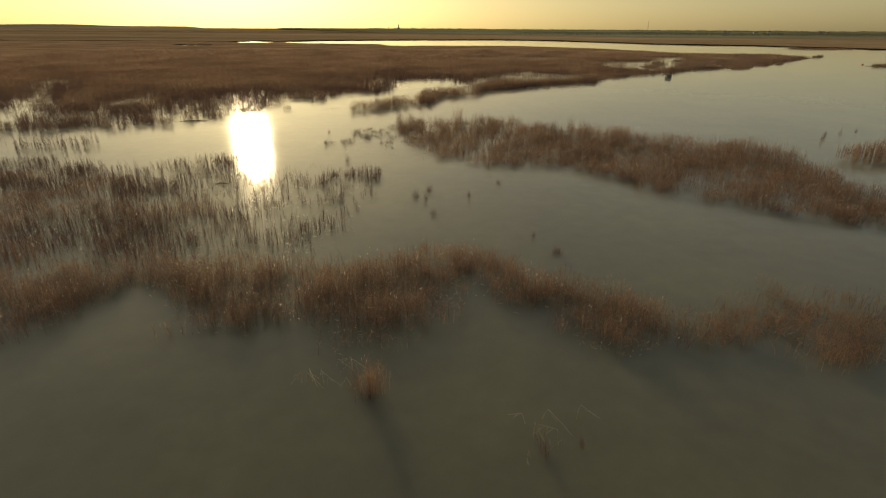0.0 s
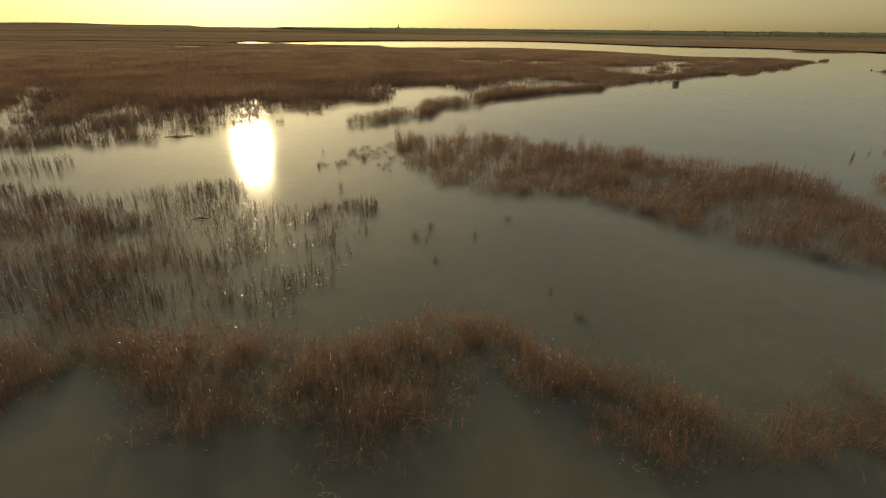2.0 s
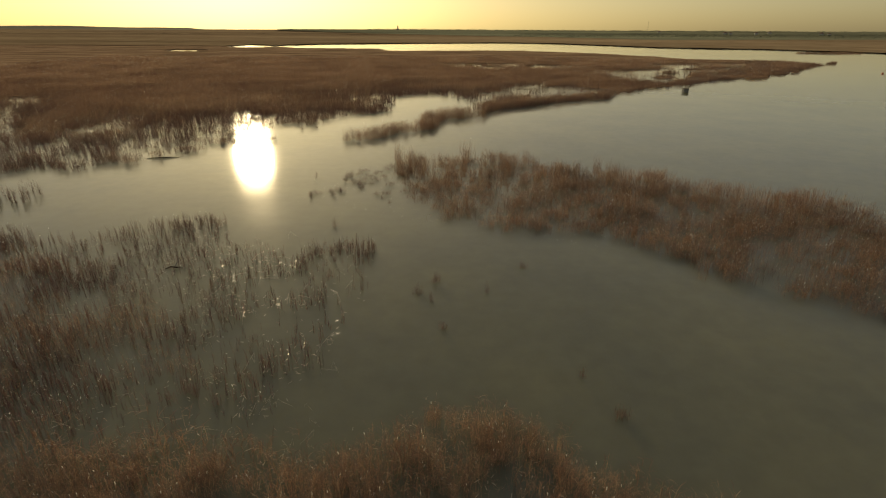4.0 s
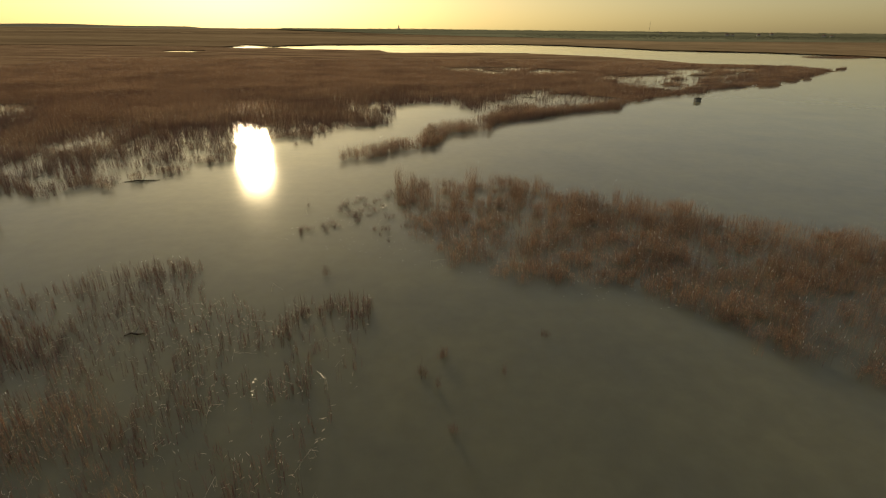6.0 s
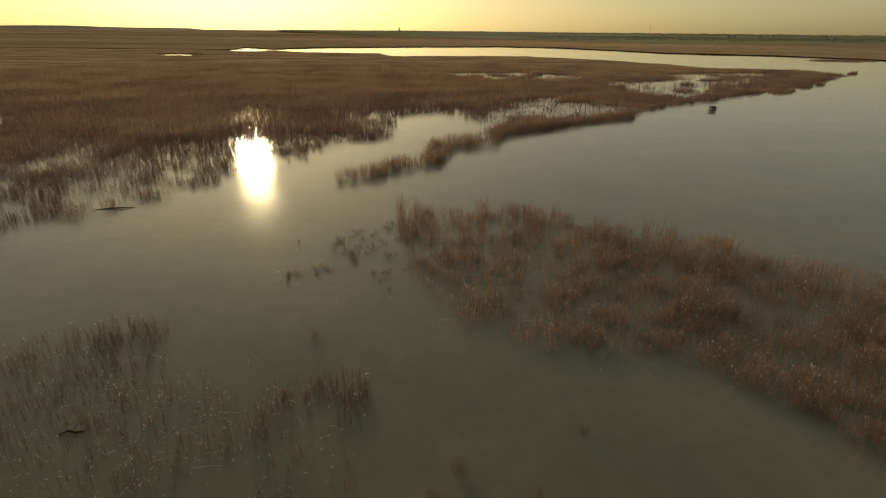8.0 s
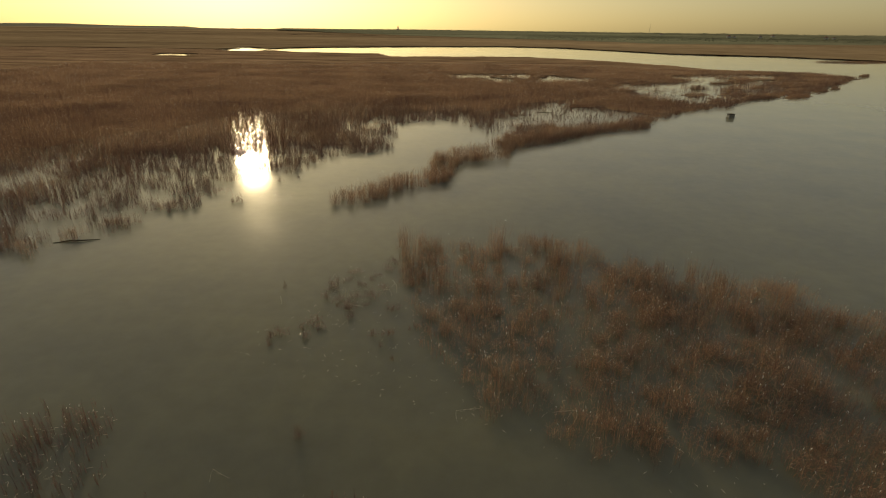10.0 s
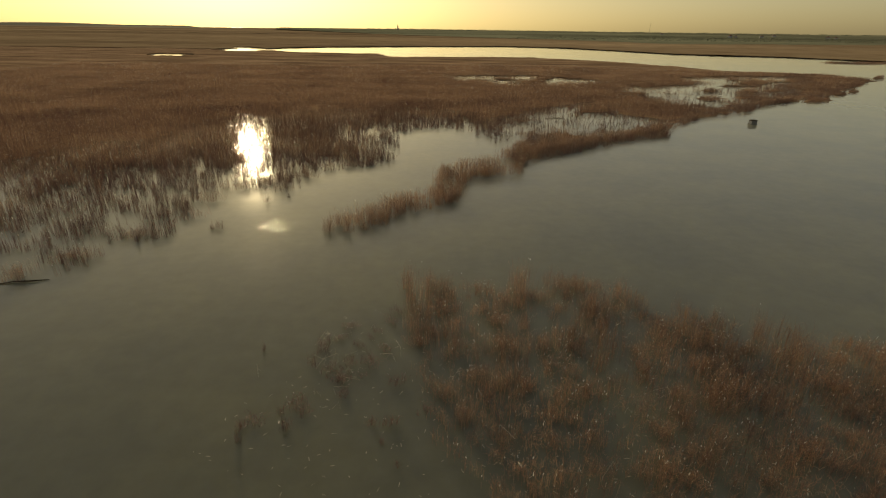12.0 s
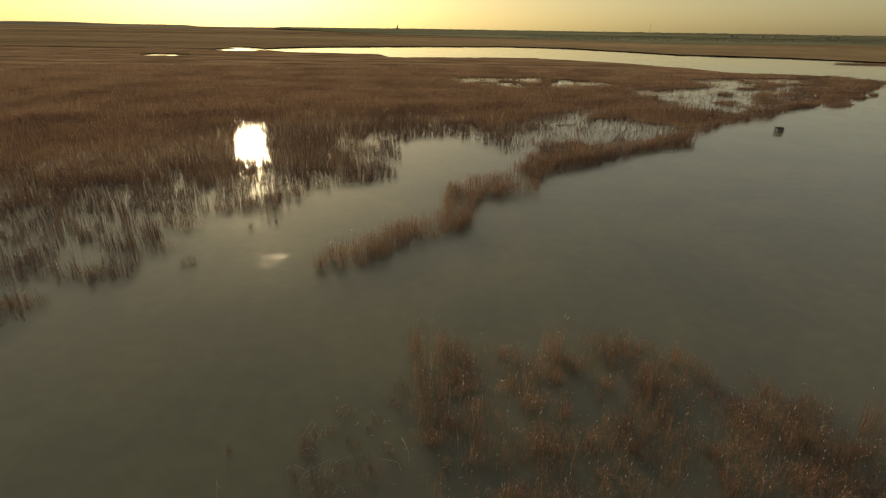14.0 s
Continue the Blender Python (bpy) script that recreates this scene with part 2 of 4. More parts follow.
POOLS = [  # outline, share of the reeds that stand in it
    ([(60, 206), (66, 223), (78, 224), (92, 230), (80, 213), (70, 207)], 0.25),
    ([(9.6, 128.6), (16.9, 133), (33.9, 141), (44, 148), (43.1, 157.1), (39.6, 164.2), (39.1, 178.7), (28.3, 169.2), (16.1, 152), (10.8, 139.6)], 0.2),
    ([(109.7, 264.5), (135.6, 272.7), (159.6, 275.6), (147, 252.7), (124.8, 234.6), (120.2, 220.5), (99.7, 199.3), (73.4, 176),
      (61.9, 183), (66.8, 207.1), (80.9, 226.8), (100.2, 237.7)], 0.08),
    ([(9.9, 257.1), (24.6, 261.4), (41.8, 263.5), (61.3, 249.7), (60, 239.3), (46, 239.7), (33.7, 229.1), (25.2, 235.6), (16, 242.5)], 0.12),
    ([(-54.5, 93.1), (-55.9, 100.8), (-55, 107.9), (-51.1, 102.8), (-49.5, 96.5), (-50.4, 91.6)], 0.15),
    ([(-61.4, 67.5), (-66.8, 85.9), (-77.5, 109.2), (-92.8, 134.5), (-89.5, 134.6), (-78, 116.2), (-64, 89.7), (-57, 75)], 0.05),
    ([(-162.5, 483.1), (-161, 506.8), (-166.3, 544.5), (-148, 524.1), (-130.9, 493.7), (-136.2, 470.6), (-143.8, 468.1)], 0.0),
    ([(-173.5, 396), (-173.4, 406.9), (-157.7, 407.5), (-159.9, 392.5)], 0.0)]

rng = np.random.default_rng(7)


def lattice(ix, iy, seed):
    h = (ix * 374761393 + iy * 668265263 + seed * 974634777) & 0xFFFFFFFF
    h = ((h ^ (h >> 13)) * 1274126177) & 0xFFFFFFFF
    return ((h ^ (h >> 16)) & 0xFFFF) / 65535.0


def field(x, y, size, seed=0, octaves=2):
    """Smooth noise from 0 to 1 over the plan, with grains of that size."""
    total, amp, norm = 0.0, 1.0, 0.0
    for k in range(octaves):
        u, v = x / size, y / size
        iu, iv = np.floor(u).astype(np.int64), np.floor(v).astype(np.int64)
        fu, fv = u - iu, v - iv
        fu, fv = fu * fu * (3 - 2 * fu), fv * fv * (3 - 2 * fv)
        a = lattice(iu, iv, seed + k) * (1 - fu) + lattice(iu + 1, iv, seed + k) * fu
        b = lattice(iu, iv + 1, seed + k) * (1 - fu) + lattice(iu + 1, iv + 1, seed + k) * fu
        total, norm = total + amp * (a * (1 - fv) + b * fv), norm + amp
        amp, size = amp * 0.5, size * 0.5
    return total / norm


def inside(poly, x, y):
    """The distance from the outline, in metres: plus inside, minus outside."""
    best, odd = np.full(x.shape, 1e9), np.zeros(x.shape, bool)
    for (x0, y0), (x1, y1) in zip(poly, poly[1:] + poly[:1]):
        dx, dy = x1 - x0, y1 - y0
        s = np.clip(((x - x0) * dx + (y - y0) * dy) / (dx * dx + dy * dy), 0, 1)
        best = np.minimum(best, np.hypot(x - x0 - s * dx, y - y0 - s * dy))
        if dy:
            odd ^= ((y0 > y) != (y1 > y)) & (x < x0 + (y - y0) * dx / dy)
    return np.where(odd, best, -best)


def ease(v, lo, hi):
    s = np.clip((v - lo) / (hi - lo), 0, 1)
    return s * s * (3 - 2 * s)


def pools(x, y, rim):
    """The share of the reeds left by the open pools, whose rims are ragged and which hold small islands."""
    left = np.ones(x.shape)
    far = ease(y, 150, 220)
    wob = (field(x, y, 5.0, 31) - 0.5) * 6.0 + (field(x, y, 1.8, 32) - 0.5) * 6.0 + (field(x, y, 13.0, 34) - 0.5) * 9.0 * far
    isle = 1 - ease(field(x, y, 9.0, 35) + (field(x, y, 2.5, 36) - 0.5) * 0.3, 0.64, 0.72) * ease(y, 110, 140)
    for poly, share in POOLS:
        left = np.minimum(left, 1 - (1 - share) * ease(inside(poly, x, y) + wob, -rim, rim) * isle)
    return left


def tufts(x, y, h, most, spread):
    """Each place becomes a tight tuft of one to some stalks of uneven height."""
    many = rng.integers(1, most + 1, len(x))
    k = np.repeat(np.arange(len(x)), many)
    return x[k] + rng.normal(0, spread, len(k)), y[k] + rng.normal(0, spread, len(k)), h[k] * rng.uniform(0.65, 1.1, len(k))


def scatter(poly, per_m2, keep, first=None):
    """Random places inside an outline, kept with the chance that keep(x, y, inset) gives."""
    px, py = zip(*poly)
    x0, x1, y0, y1 = min(px), max(px), min(py), max(py)
    n = int((x1 - x0) * (y1 - y0) * per_m2)
    x, y = rng.uniform(x0, x1, n), rng.uniform(y0, y1, n)
    if first is not None:
        ok = rng.random(n) < first(x, y)
        x, y = x[ok], y[ok]
    d = inside(poly, x, y) + (field(x, y, 2.5, 5) - 0.5) * 2.0
    ok = d > 0
    x, y, d = x[ok], y[ok], d[ok]
    ok = rng.random(len(x)) < keep(x, y, d)
    return x[ok], y[ok], d[ok]


# ---- meshes ----
def mesh_from(name, verts, faces, mat):
    me = bpy.data.meshes.new(name)
    k = faces.shape[1]
    me.vertices.add(len(verts))
    me.vertices.foreach_set("co", np.ascontiguousarray(verts, np.float32).ravel())
    me.loops.add(faces.size)
    me.loops.foreach_set("vertex_index", np.ascontiguousarray(faces, np.int32).ravel())
    me.polygons.add(len(faces))
    me.polygons.foreach_set("loop_start", np.arange(0, faces.size, k, dtype=np.int32))
    me.update(calc_edges=True)
    me.validate()
    me.materials.append(mat)
    return me


def part(name, me, parent, label=""):
    ob = new(name, me)
    ob.parent = parent
    if label:
        ob["label"] = label
    return ob


def stem_mesh(x, y, h, width, lean, mat, z=0.0, far=False):
    """A tapering ribbon for each stem, bowed in two quads, or one straight quad far off."""
    n = len(x)
    yaw, turn = rng.uniform(0, 6.283, n), rng.uniform(0, 6.283, n)
    amount = np.abs(rng.normal(0, lean, n)) * h
    tx, ty = np.cos(turn) * amount, np.sin(turn) * amount
    cx, cy = np.cos(yaw) * width / 2, np.sin(yaw) * width / 2
    v = np.zeros((n, 6, 3))
    for k, (f, w) in enumerate(((0.0, 1.0), (0.55, 0.8), (1.0, 0.25))):
        for s, j in ((-1, 0), (1, 1)):
            v[:, 2 * k + j, 0] = x + tx * f * f + s * cx * w
            v[:, 2 * k + j, 1] = y + ty * f * f + s * cy * w
            v[:, 2 * k + j, 2] = z - 0.05 + (h + 0.05) * f
    if far:
        v = v[:, [0, 1, 4, 5]]
        f = np.arange(n)[:, None] * 4 + np.array([[0, 1, 3, 2]])
    else:
        base = np.arange(n)[:, None] * 6
        f = np.concatenate([base + np.array([[0, 1, 3, 2]]), base + np.array([[2, 3, 5, 4]])])
    tips = np.stack([x + tx, y + ty, z + h], 1)
    return mesh_from("stems", v.reshape(-1, 3), f, mat), tips, (tx, ty)


def leaf_mesh(x, y, h, bow, count, length, width, mat, far=False):
    """Long drooping blades that leave the stems at different heights: a quad and its folded tip."""
    n = len(x)
    idx = np.repeat(np.arange(n), count)
    m = len(idx)
    f = rng.uniform(0.25, 0.9, m)
    hx, hy, hz = x[idx] + bow[0][idx] * f * f, y[idx] + bow[1][idx] * f * f, h[idx] * f
    a, ln = rng.uniform(0, 6.283, m), length * rng.uniform(0.5, 1.2, m)
    up = rng.uniform(0.2, 0.9, m)
    ux, uy = np.cos(a), np.sin(a)
    width = width[idx] if isinstance(width, np.ndarray) else width
    wx, wy = -uy * width / 2, ux * width / 2
    v = np.zeros((m, 5, 3))
    mid = 0.5
    v[:, 0] = np.stack([hx - wx * 0.6, hy - wy * 0.6, hz], 1)
    v[:, 1] = np.stack([hx + wx * 0.6, hy + wy * 0.6, hz], 1)
    mx, my, mz = hx + ux * ln * mid * 0.5, hy + uy * ln * mid * 0.5, hz + ln * mid * (0.3 + up * 0.6)
    v[:, 2] = np.stack([mx + wx, my + wy, mz], 1)
    v[:, 3] = np.stack([mx - wx, my - wy, mz], 1)
    v[:, 4] = np.stack([hx + ux * ln * 0.7, hy + uy * ln * 0.7, np.maximum(mz + ln * (up - 0.3) * 0.5, 0.03)], 1)
    if far:
        v = v[:, [0, 1, 4]]
        v[:, 2] = np.stack([hx + ux * ln * 0.3, hy + uy * ln * 0.3, hz + ln * (0.4 + 0.5 * up)], 1)
        return mesh_from("leaves", v.reshape(-1, 3), np.arange(m)[:, None] * 3 + np.array([[0, 1, 2]]), mat)
    b = np.arange(m)[:, None] * 5
    tri = np.concatenate([b + np.array([[0, 1, 2]]), b + np.array([[0, 2, 3]]), b + np.array([[3, 2, 4]])])
    return mesh_from("leaves", v.reshape(-1, 3), tri, mat)


def plume_mesh(tips, size, mat):
    """Feathery seed heads: two crossed, nodding blades of fluff."""
    n = len(tips)
    ln = size * rng.uniform(0.7, 1.4, n)
    a = rng.uniform(0, 6.283, n)
    nod = rng.uniform(0.1, 0.7, n) * ln
    r = ln * rng.uniform(0.07, 0.12, n)
    ax, ay, zero = np.cos(a), np.sin(a), np.zeros(n)
    v = np.zeros((n, 6, 3))
    v[:, 0] = tips - np.array([0, 0, 0.05])
    v[:, 5] = tips + np.stack([ax * nod, ay * nod, ln], 1)
    heart = tips + np.stack([ax * nod * 0.3, ay * nod * 0.3, ln * 0.45], 1)
    for k, (sx, sy) in enumerate(((ax, ay), (-ax, -ay), (-ay, ax), (ay, -ax))):
        v[:, 1 + k] = heart + np.stack([sx * r, sy * r, zero], 1)
    b = np.arange(n)[:, None] * 6
    f = np.concatenate([b + np.array([q]) for q in ((0, 1, 5, 2), (0, 3, 5, 4))])
    return mesh_from("seed_heads", v.reshape(-1, 3), f, mat)


def reed_bed(name, x, y, height, label, stem_w=0.012, leaves=3, leaf_len=0.5, leaf_w=0.022, heads=0.1, head=0.17,
             lean=0.10, mat=RUST, kind="stuff", far=False):
    bed = tagged(new(name), label, "reeds", kind=kind)
    h = height * rng.normal(1.0, 0.2, len(x)).clip(0.45, 1.4)
    me, tips, bow = stem_mesh(x, y, h, stem_w, lean, mat, 0.0, far)
    tagged(part("stalk", me, bed), kind="stuff")
    if leaves:
        tagged(part("foliage", leaf_mesh(x, y, h, bow, leaves, leaf_len, leaf_w, mat, far), bed), kind="stuff")
    if heads:
        pick = rng.random(len(tips)) < heads
        if pick.sum() > 3:
            tagged(part("seed_head", plume_mesh(tips[pick], head[pick] if isinstance(head, np.ndarray) else head, PLUME), bed), "pale feathery seed heads", kind="stuff")
    return bed


# ---- water and land ----
def sheet(name, xs, ys, z, mat):
    gx, gy = np.meshgrid(xs, ys)
    v = np.stack([gx.ravel(), gy.ravel(), np.full(gx.size, z)], 1)
    w = len(xs)
    i = (np.arange(len(ys) - 1)[:, None] * w + np.arange(w - 1)[None, :]).reshape(-1, 1)
    return new(name, mesh_from(name, v, i + np.array([[0, 1, w + 1, w]]), mat))


edge = np.array([-6000, -1500, -400, -100, 0, 100, 400, 1500, 6000.0])
water = tagged(sheet("water", edge, edge, 0.0, WATER), "calm murky olive-brown marsh water mirroring an evening sky", "water", kind="structure")


def fan(name, near, far, rows, height, mat, label, wanted, rough, from_x=-0.95, to_x=1.0, cols=420, kind="structure", rise=None):
    """Matted reed canopy or land: a sheet of cells that widen with distance, kept inside the outline."""
    dist = near * (far / near) ** np.linspace(0, 1, rows)
    slope = np.linspace(from_x, to_x, cols)
    gx, gy = slope[None, :] * dist[:, None], np.repeat(dist[:, None], cols, 1)
    cell = gy * (to_x - from_x) / cols
    gx = gx + (rng.random(gx.shape) - 0.5) * cell * 0.6
    gy = gy + (rng.random(gx.shape) - 0.5) * cell * 0.6
    gz = height + (field(gx, gy, 3.0, 3) - 0.5) * rough + (field(gx, gy, 14.0, 4) - 0.5) * rough * 0.8
    if rise is not None:
        gz = gz + rise(gx, gy)
    ok = wanted(gx, gy)
    keep = ok[:-1, :-1] & ok[1:, :-1] & ok[:-1, 1:] & ok[1:, 1:]
    i = (np.arange(rows - 1)[:, None] * cols + np.arange(cols - 1)[None, :])[keep].reshape(-1, 1)
    f = i + np.array([[0, 1, cols + 1, cols]])
    used, inv = np.unique(f, return_inverse=True)
    v = np.stack([gx.ravel(), gy.ravel(), gz.ravel()], 1)[used]
    return tagged(new(name, mesh_from(name, v, inv.reshape(-1, 4), mat)), label, "marsh" if kind == "stuff" else "ground", kind=kind)


def canopy_depth(x, y):
    """How far behind the marsh's thin margin a place lies: the mat begins at 0."""
    wide = 30 + 10 * ease(-x, 24, 52) - 26 * ease(x, -12, 30)
    deep = inside(MARSH, x, y) - wide * (1 - 0.92 * ease(y, 170, 250)) + (field(x, y, 14.0, 8) - 0.5) * 10 + (field(x, y, 2.2, 33, 3) - 0.5) * 12
    return np.minimum(deep, (pools(x, y, 7.0) - 0.9) * 60)


def canopy_rise(x, y):
    """The mat stands higher far off, and slopes down into the water at its rims."""
    return (0.12 + 0.3 * ease(y, 140, 220) + 0.7 * ease(y, 190, 340)) * ease(canopy_depth(x, y), 0, 14)


def canopy_wanted(x, y):
    return (canopy_depth(x, y) > 0) & (inside(SPIT, x, y) < -1)


fan("reed_canopy", 88, 520, 400, 0.03, MAT_BED, "dense matted brown reed canopy of the wide marsh", canopy_wanted, 0.08, kind="stuff", rise=canopy_rise, cols=420)
fan("far_marsh", 380, 1400, 160, 0.7, MAT_FAR, "flat tan reed marsh stretching towards the horizon",
    lambda x, y: (inside(FAR_MARSH, x, y) > 0) & (pools(x, y, 2.0) > 0.8), 0.4, from_x=-1.3, to_x=1.4, kind="structure")
fan("far_plain", 1390, 4900, 60, 1.2, MAT_FAR, "flat tan plain reaching the horizon",
    lambda x, y: y > 0, 1.0, from_x=-1.3, to_x=1.4, cols=200)


def meadow_rise(x, y):
    return 6.5 * ease(y, 900, 3500)


MEADOW = [(-700, 2600), (-74, 1450), (253, 1080), (363, 850), (766, 960), (2500, 700), (6000, 600), (6000, 6000), (-1500, 6000), (-900, 3400)]
fan("far_meadow", 800, 4850, 120, 0.9, MAT_FIELD, "dark green meadows and hedges before the horizon",
    lambda x, y: inside(MEADOW, x, y) + (field(x, y, 90.0, 6) - 0.5) * 60 > 0, 0.6, from_x=-0.4, to_x=1.5, cols=260, rise=meadow_rise)
fan("far_ridge", 3300, 4300, 40, 0.5, MAT_HILL, "low bare ridge on the horizon",
    lambda x, y: x < -1250, 0.5, from_x=-1.0, to_x=-0.32, cols=220,
    rise=lambda x, y: ease(y, 3300, 3700) * (10 * ease(-x / y, 0.385, 0.42) + 8 * ease(-x / y, 0.5, 0.63) - 6 * ease(-x / y, 0.66, 0.80) + 3 * field(x, y, 260.0, 2)))

# ---- reed beds ----
CHANNEL = [(10.8, 71.0), (7.6, 63.6), (5.2, 57.8), (3.9, 54.7), (2.3, 50.0)]


def channel(x, y):
    """A narrow lane of open water cuts the bank: the share of reeds left beside it."""
    near = np.full(np.shape(x), 1e9)
    for (x0, y0), (x1, y1) in zip(CHANNEL, CHANNEL[1:]):
        s = np.clip(((x - x0) * (x1 - x0) + (y - y0) * (y1 - y0)) / ((x1 - x0) ** 2 + (y1 - y0) ** 2), 0, 1)
        near = np.minimum(near, np.hypot(x - x0 - s * (x1 - x0), y - y0 - s * (y1 - y0)))
    return 0.2 + 0.8 * ease(near + (field(np.asarray(x, float), np.asarray(y, float), 1.5, 39) - 0.5) * 0.9, 0.35, 1.1)


x, y, d = scatter(NEAR_BED, 72, lambda x, y, d: (0.10 + 0.90 * ease(field(x, y, 1.5, 11), 0.42, 0.68)) * ease(d, 0, 1.2))
reed_bed("near_reed_bed", x, y, 0.6 + 0.5 * field(x, y, 2.0, 12), "rust-brown dry reeds with pale seed heads, standing in shallow water",
         heads=0.035, leaves=7, stem_w=0.008, leaf_w=0.0085, leaf_len=0.30, head=0.10, lean=0.19)
x, y, d = scatter(RUST_BED, 40, lambda x, y, d: (0.14 + 0.86 * ease(field(x, y, 1.8, 13), 0.48, 0.66)) * ease(d, 0, 0.8))
reed_bed("rust_reed_bed", x, y, 0.45 + 0.5 * field(x, y, 2.0, 12), "low orange-brown broken reeds in dark water", heads=0.01, leaves=6, lean=0.35, stem_w=0.008, leaf_w=0.009, leaf_len=0.34, head=0.09)
x, y, d = scatter(THIN_FIELD, 18, lambda x, y, d: (0.14 + 0.86 * ease(field(x, y, 2.6, 14) + 0.10 * ease(-x, 15, 32), 0.36, 0.66)) * (0.35 + 0.65 * ease(field(x, y, 6.0, 24), 0.36, 0.58)) * (0.6 + 0.4 * ease(y, 28, 36)) * ease(d, -0.5, 1.5))
x, y, h = tufts(x, y, 0.42 + 0.62 * field(x, y, 1.5, 25), 6, 0.06)
reed_bed("thin_reed_field", x, y, h, "thin dark reed stalks scattered over open water", leaves=1, heads=0.05, head=0.09, mat=STALK, leaf_w=0.015, leaf_len=0.26, lean=0.08, stem_w=0.014)
x, y, d = scatter([(-48, 30), (-34, 26), (-12, 27.5), (-10, 32), (-14, 38), (-20, 43), (-30, 48), (-48, 50)], 34, lambda x, y, d: ease(field(x, y, 2.8, 28) + 0.12 * ease(-x, 14, 26), 0.45, 0.72) * ease(d, 0, 2.5))
reed_bed("brown_reed_field", x, y, 0.4 + 0.5 * field(x, y, 1.8, 29), "low brown dry reeds among thin stalks in shallow water", leaves=3, heads=0.03, head=0.09, stem_w=0.009, leaf_w=0.011, leaf_len=0.3, lean=0.15)
x, y, d = scatter(THIN_PATCH, 4.0, lambda x, y, d: ease(field(x, y, 3.0, 15), 0.35, 0.6) * ease(d, 0, 2))
x, y, h = tufts(x, y, 0.8 + 0.6 * field(x, y, 1.5, 25), 5, 0.08)
reed_bed("thin_reed_patch", x, y, h, "thin dark reed stalks scattered over open water", leaves=1, heads=0.0, mat=STALK, stem_w=0.02)
x, y, d = scatter([p for p in BANK if p[0] < 47], 52, lambda x, y, d: (0.14 + 0.86 * ease(field(x, y, 1.35, 16) + 0.10 * ease(x, 4, 18), 0.46, 0.70)) * ease(x + 0.25 * (66 - y), 3, 13) * channel(x, y) * ease(d, 0, 1.2))
reed_bed("reed_bank", x, y, 0.6 + 0.5 * field(x, y, 2.5, 17) + 0.3 * ease(y + 0.45 * x, 62, 74), "brown reed bank dotted with pale seed heads", heads=0.05, head=0.105, leaves=3, stem_w=0.009, leaf_w=0.016, leaf_len=0.34, lean=0.15)
x, y, d = scatter([p for p in BANK if p[0] < 20], 10.0, lambda x, y, d: ease(field(x, y, 1.7, 16), 0.42, 0.62) * (1 - 0.8 * ease(x + 0.25 * (66 - y), 5, 15)) * channel(x, y) * ease(d, -0.3, 0.6))
x, y, h = tufts(x, y, 0.45 + 0.5 * field(x, y, 2.0, 17) + 0.3 * ease(y + 0.45 * x, 62, 74), 9, 0.13)
reed_bed("spiky_reed_bank", x, y, h, "dark spiky reed tufts standing in shallow water at the bank's end", heads=0.04, head=0.12, leaves=2, stem_w=0.012, leaf_w=0.012, leaf_len=0.3, lean=0.10)
x, y, d = scatter([p for p in BANK if p[0] < 47], 1.0, lambda x, y, d: (0.5 + 0.5 * ease(field(x, y, 3.0, 38), 0.4, 0.6)) * channel(x, y) * ease(d, 0, 0.8))
x, y, h = tufts(x, y, 0.5 + 0.3 * field(x, y, 2.5, 17), 36, 0.24)
reed_bed("bank_bushes", x, y, h, "small bushy brown reed tussocks crowding the bank", heads=0.05, head=0.12, leaves=4, stem_w=0.009, leaf_w=0.010, leaf_len=0.3, lean=0.22)
x, y, d = scatter([(-21, 19)] + NEAR_BED[1:33] + [(-21, 28)], 0.7, lambda x, y, d: ease(d, 0, 0.6))
x, y, h = tufts(x, y, 0.6 + 0.35 * field(x, y, 2.5, 17), 40, 0.22)
reed_bed("near_bushes", x, y, h, "small bushy rust-brown reed tussocks in shallow water", heads=0.04, head=0.10, leaves=4, stem_w=0.008, leaf_w=0.009, leaf_len=0.3, lean=0.22)
x, y, d = scatter(ISLET, 20, lambda x, y, d: ease(field(x, y, 2.0, 18), 0.4, 0.6) * ease(d, 0, 1))
reed_bed("reed_islet", x, y, 1.3, "small brown reed islet in open water", heads=0.02, leaves=3, stem_w=0.02, leaf_w=0.035)
x, y, d = scatter(SPIT, 44, lambda x, y, d: (0.1 + 0.9 * ease(field(x, y, 1.8, 19), 0.38, 0.58)) * ease(d, 0, 0.8))
reed_bed("reed_spit", x, y, 1.25, "narrow brown reed spit reaching into the lake", heads=0.04, leaves=3, stem_w=0.018, leaf_w=0.02, leaf_len=0.4, mat=RUST)


def marsh_first(x, y):
    return np.clip(100.0 / np.maximum(y, 100), 0, 1) ** 1.9 * (np.abs(x + 3) < (y - 40) * 0.95 + 15)


def marsh_inset(x, y, d):
    return d - 13 * ease(-x, 24, 52) + (field(x, y, 12.0, 21) - 0.5) * 12 + (field(x, y, 4.0, 26) - 0.5) * 5 + 10 * ease(x, 0, 35)


def marsh_keep(x, y, d):
    thick = ease(marsh_inset(x, y, d), 6, 15)
    return (0.35 + 0.65 * thick) * ease(field(x, y, 1.4, 20) + 0.6 * thick, 0.5, 0.62) * pools(x, y, 3.5) * ease(marsh_inset(x, y, d), 1, 7) * ease(d, -0.2, 0.5)


def fringe_keep(x, y, d):
    return ease(field(x, y, 2.6, 20) + 0.10 * ease(d, 2, 9), 0.37, 0.60) * (1 - 0.8 * ease(marsh_inset(x, y, d), 12, 20) * ease(pools(x, y, 6.0), 0.7, 1.0)) * pools(x, y, 2.5) * ease(d, -0.6, 1.0)


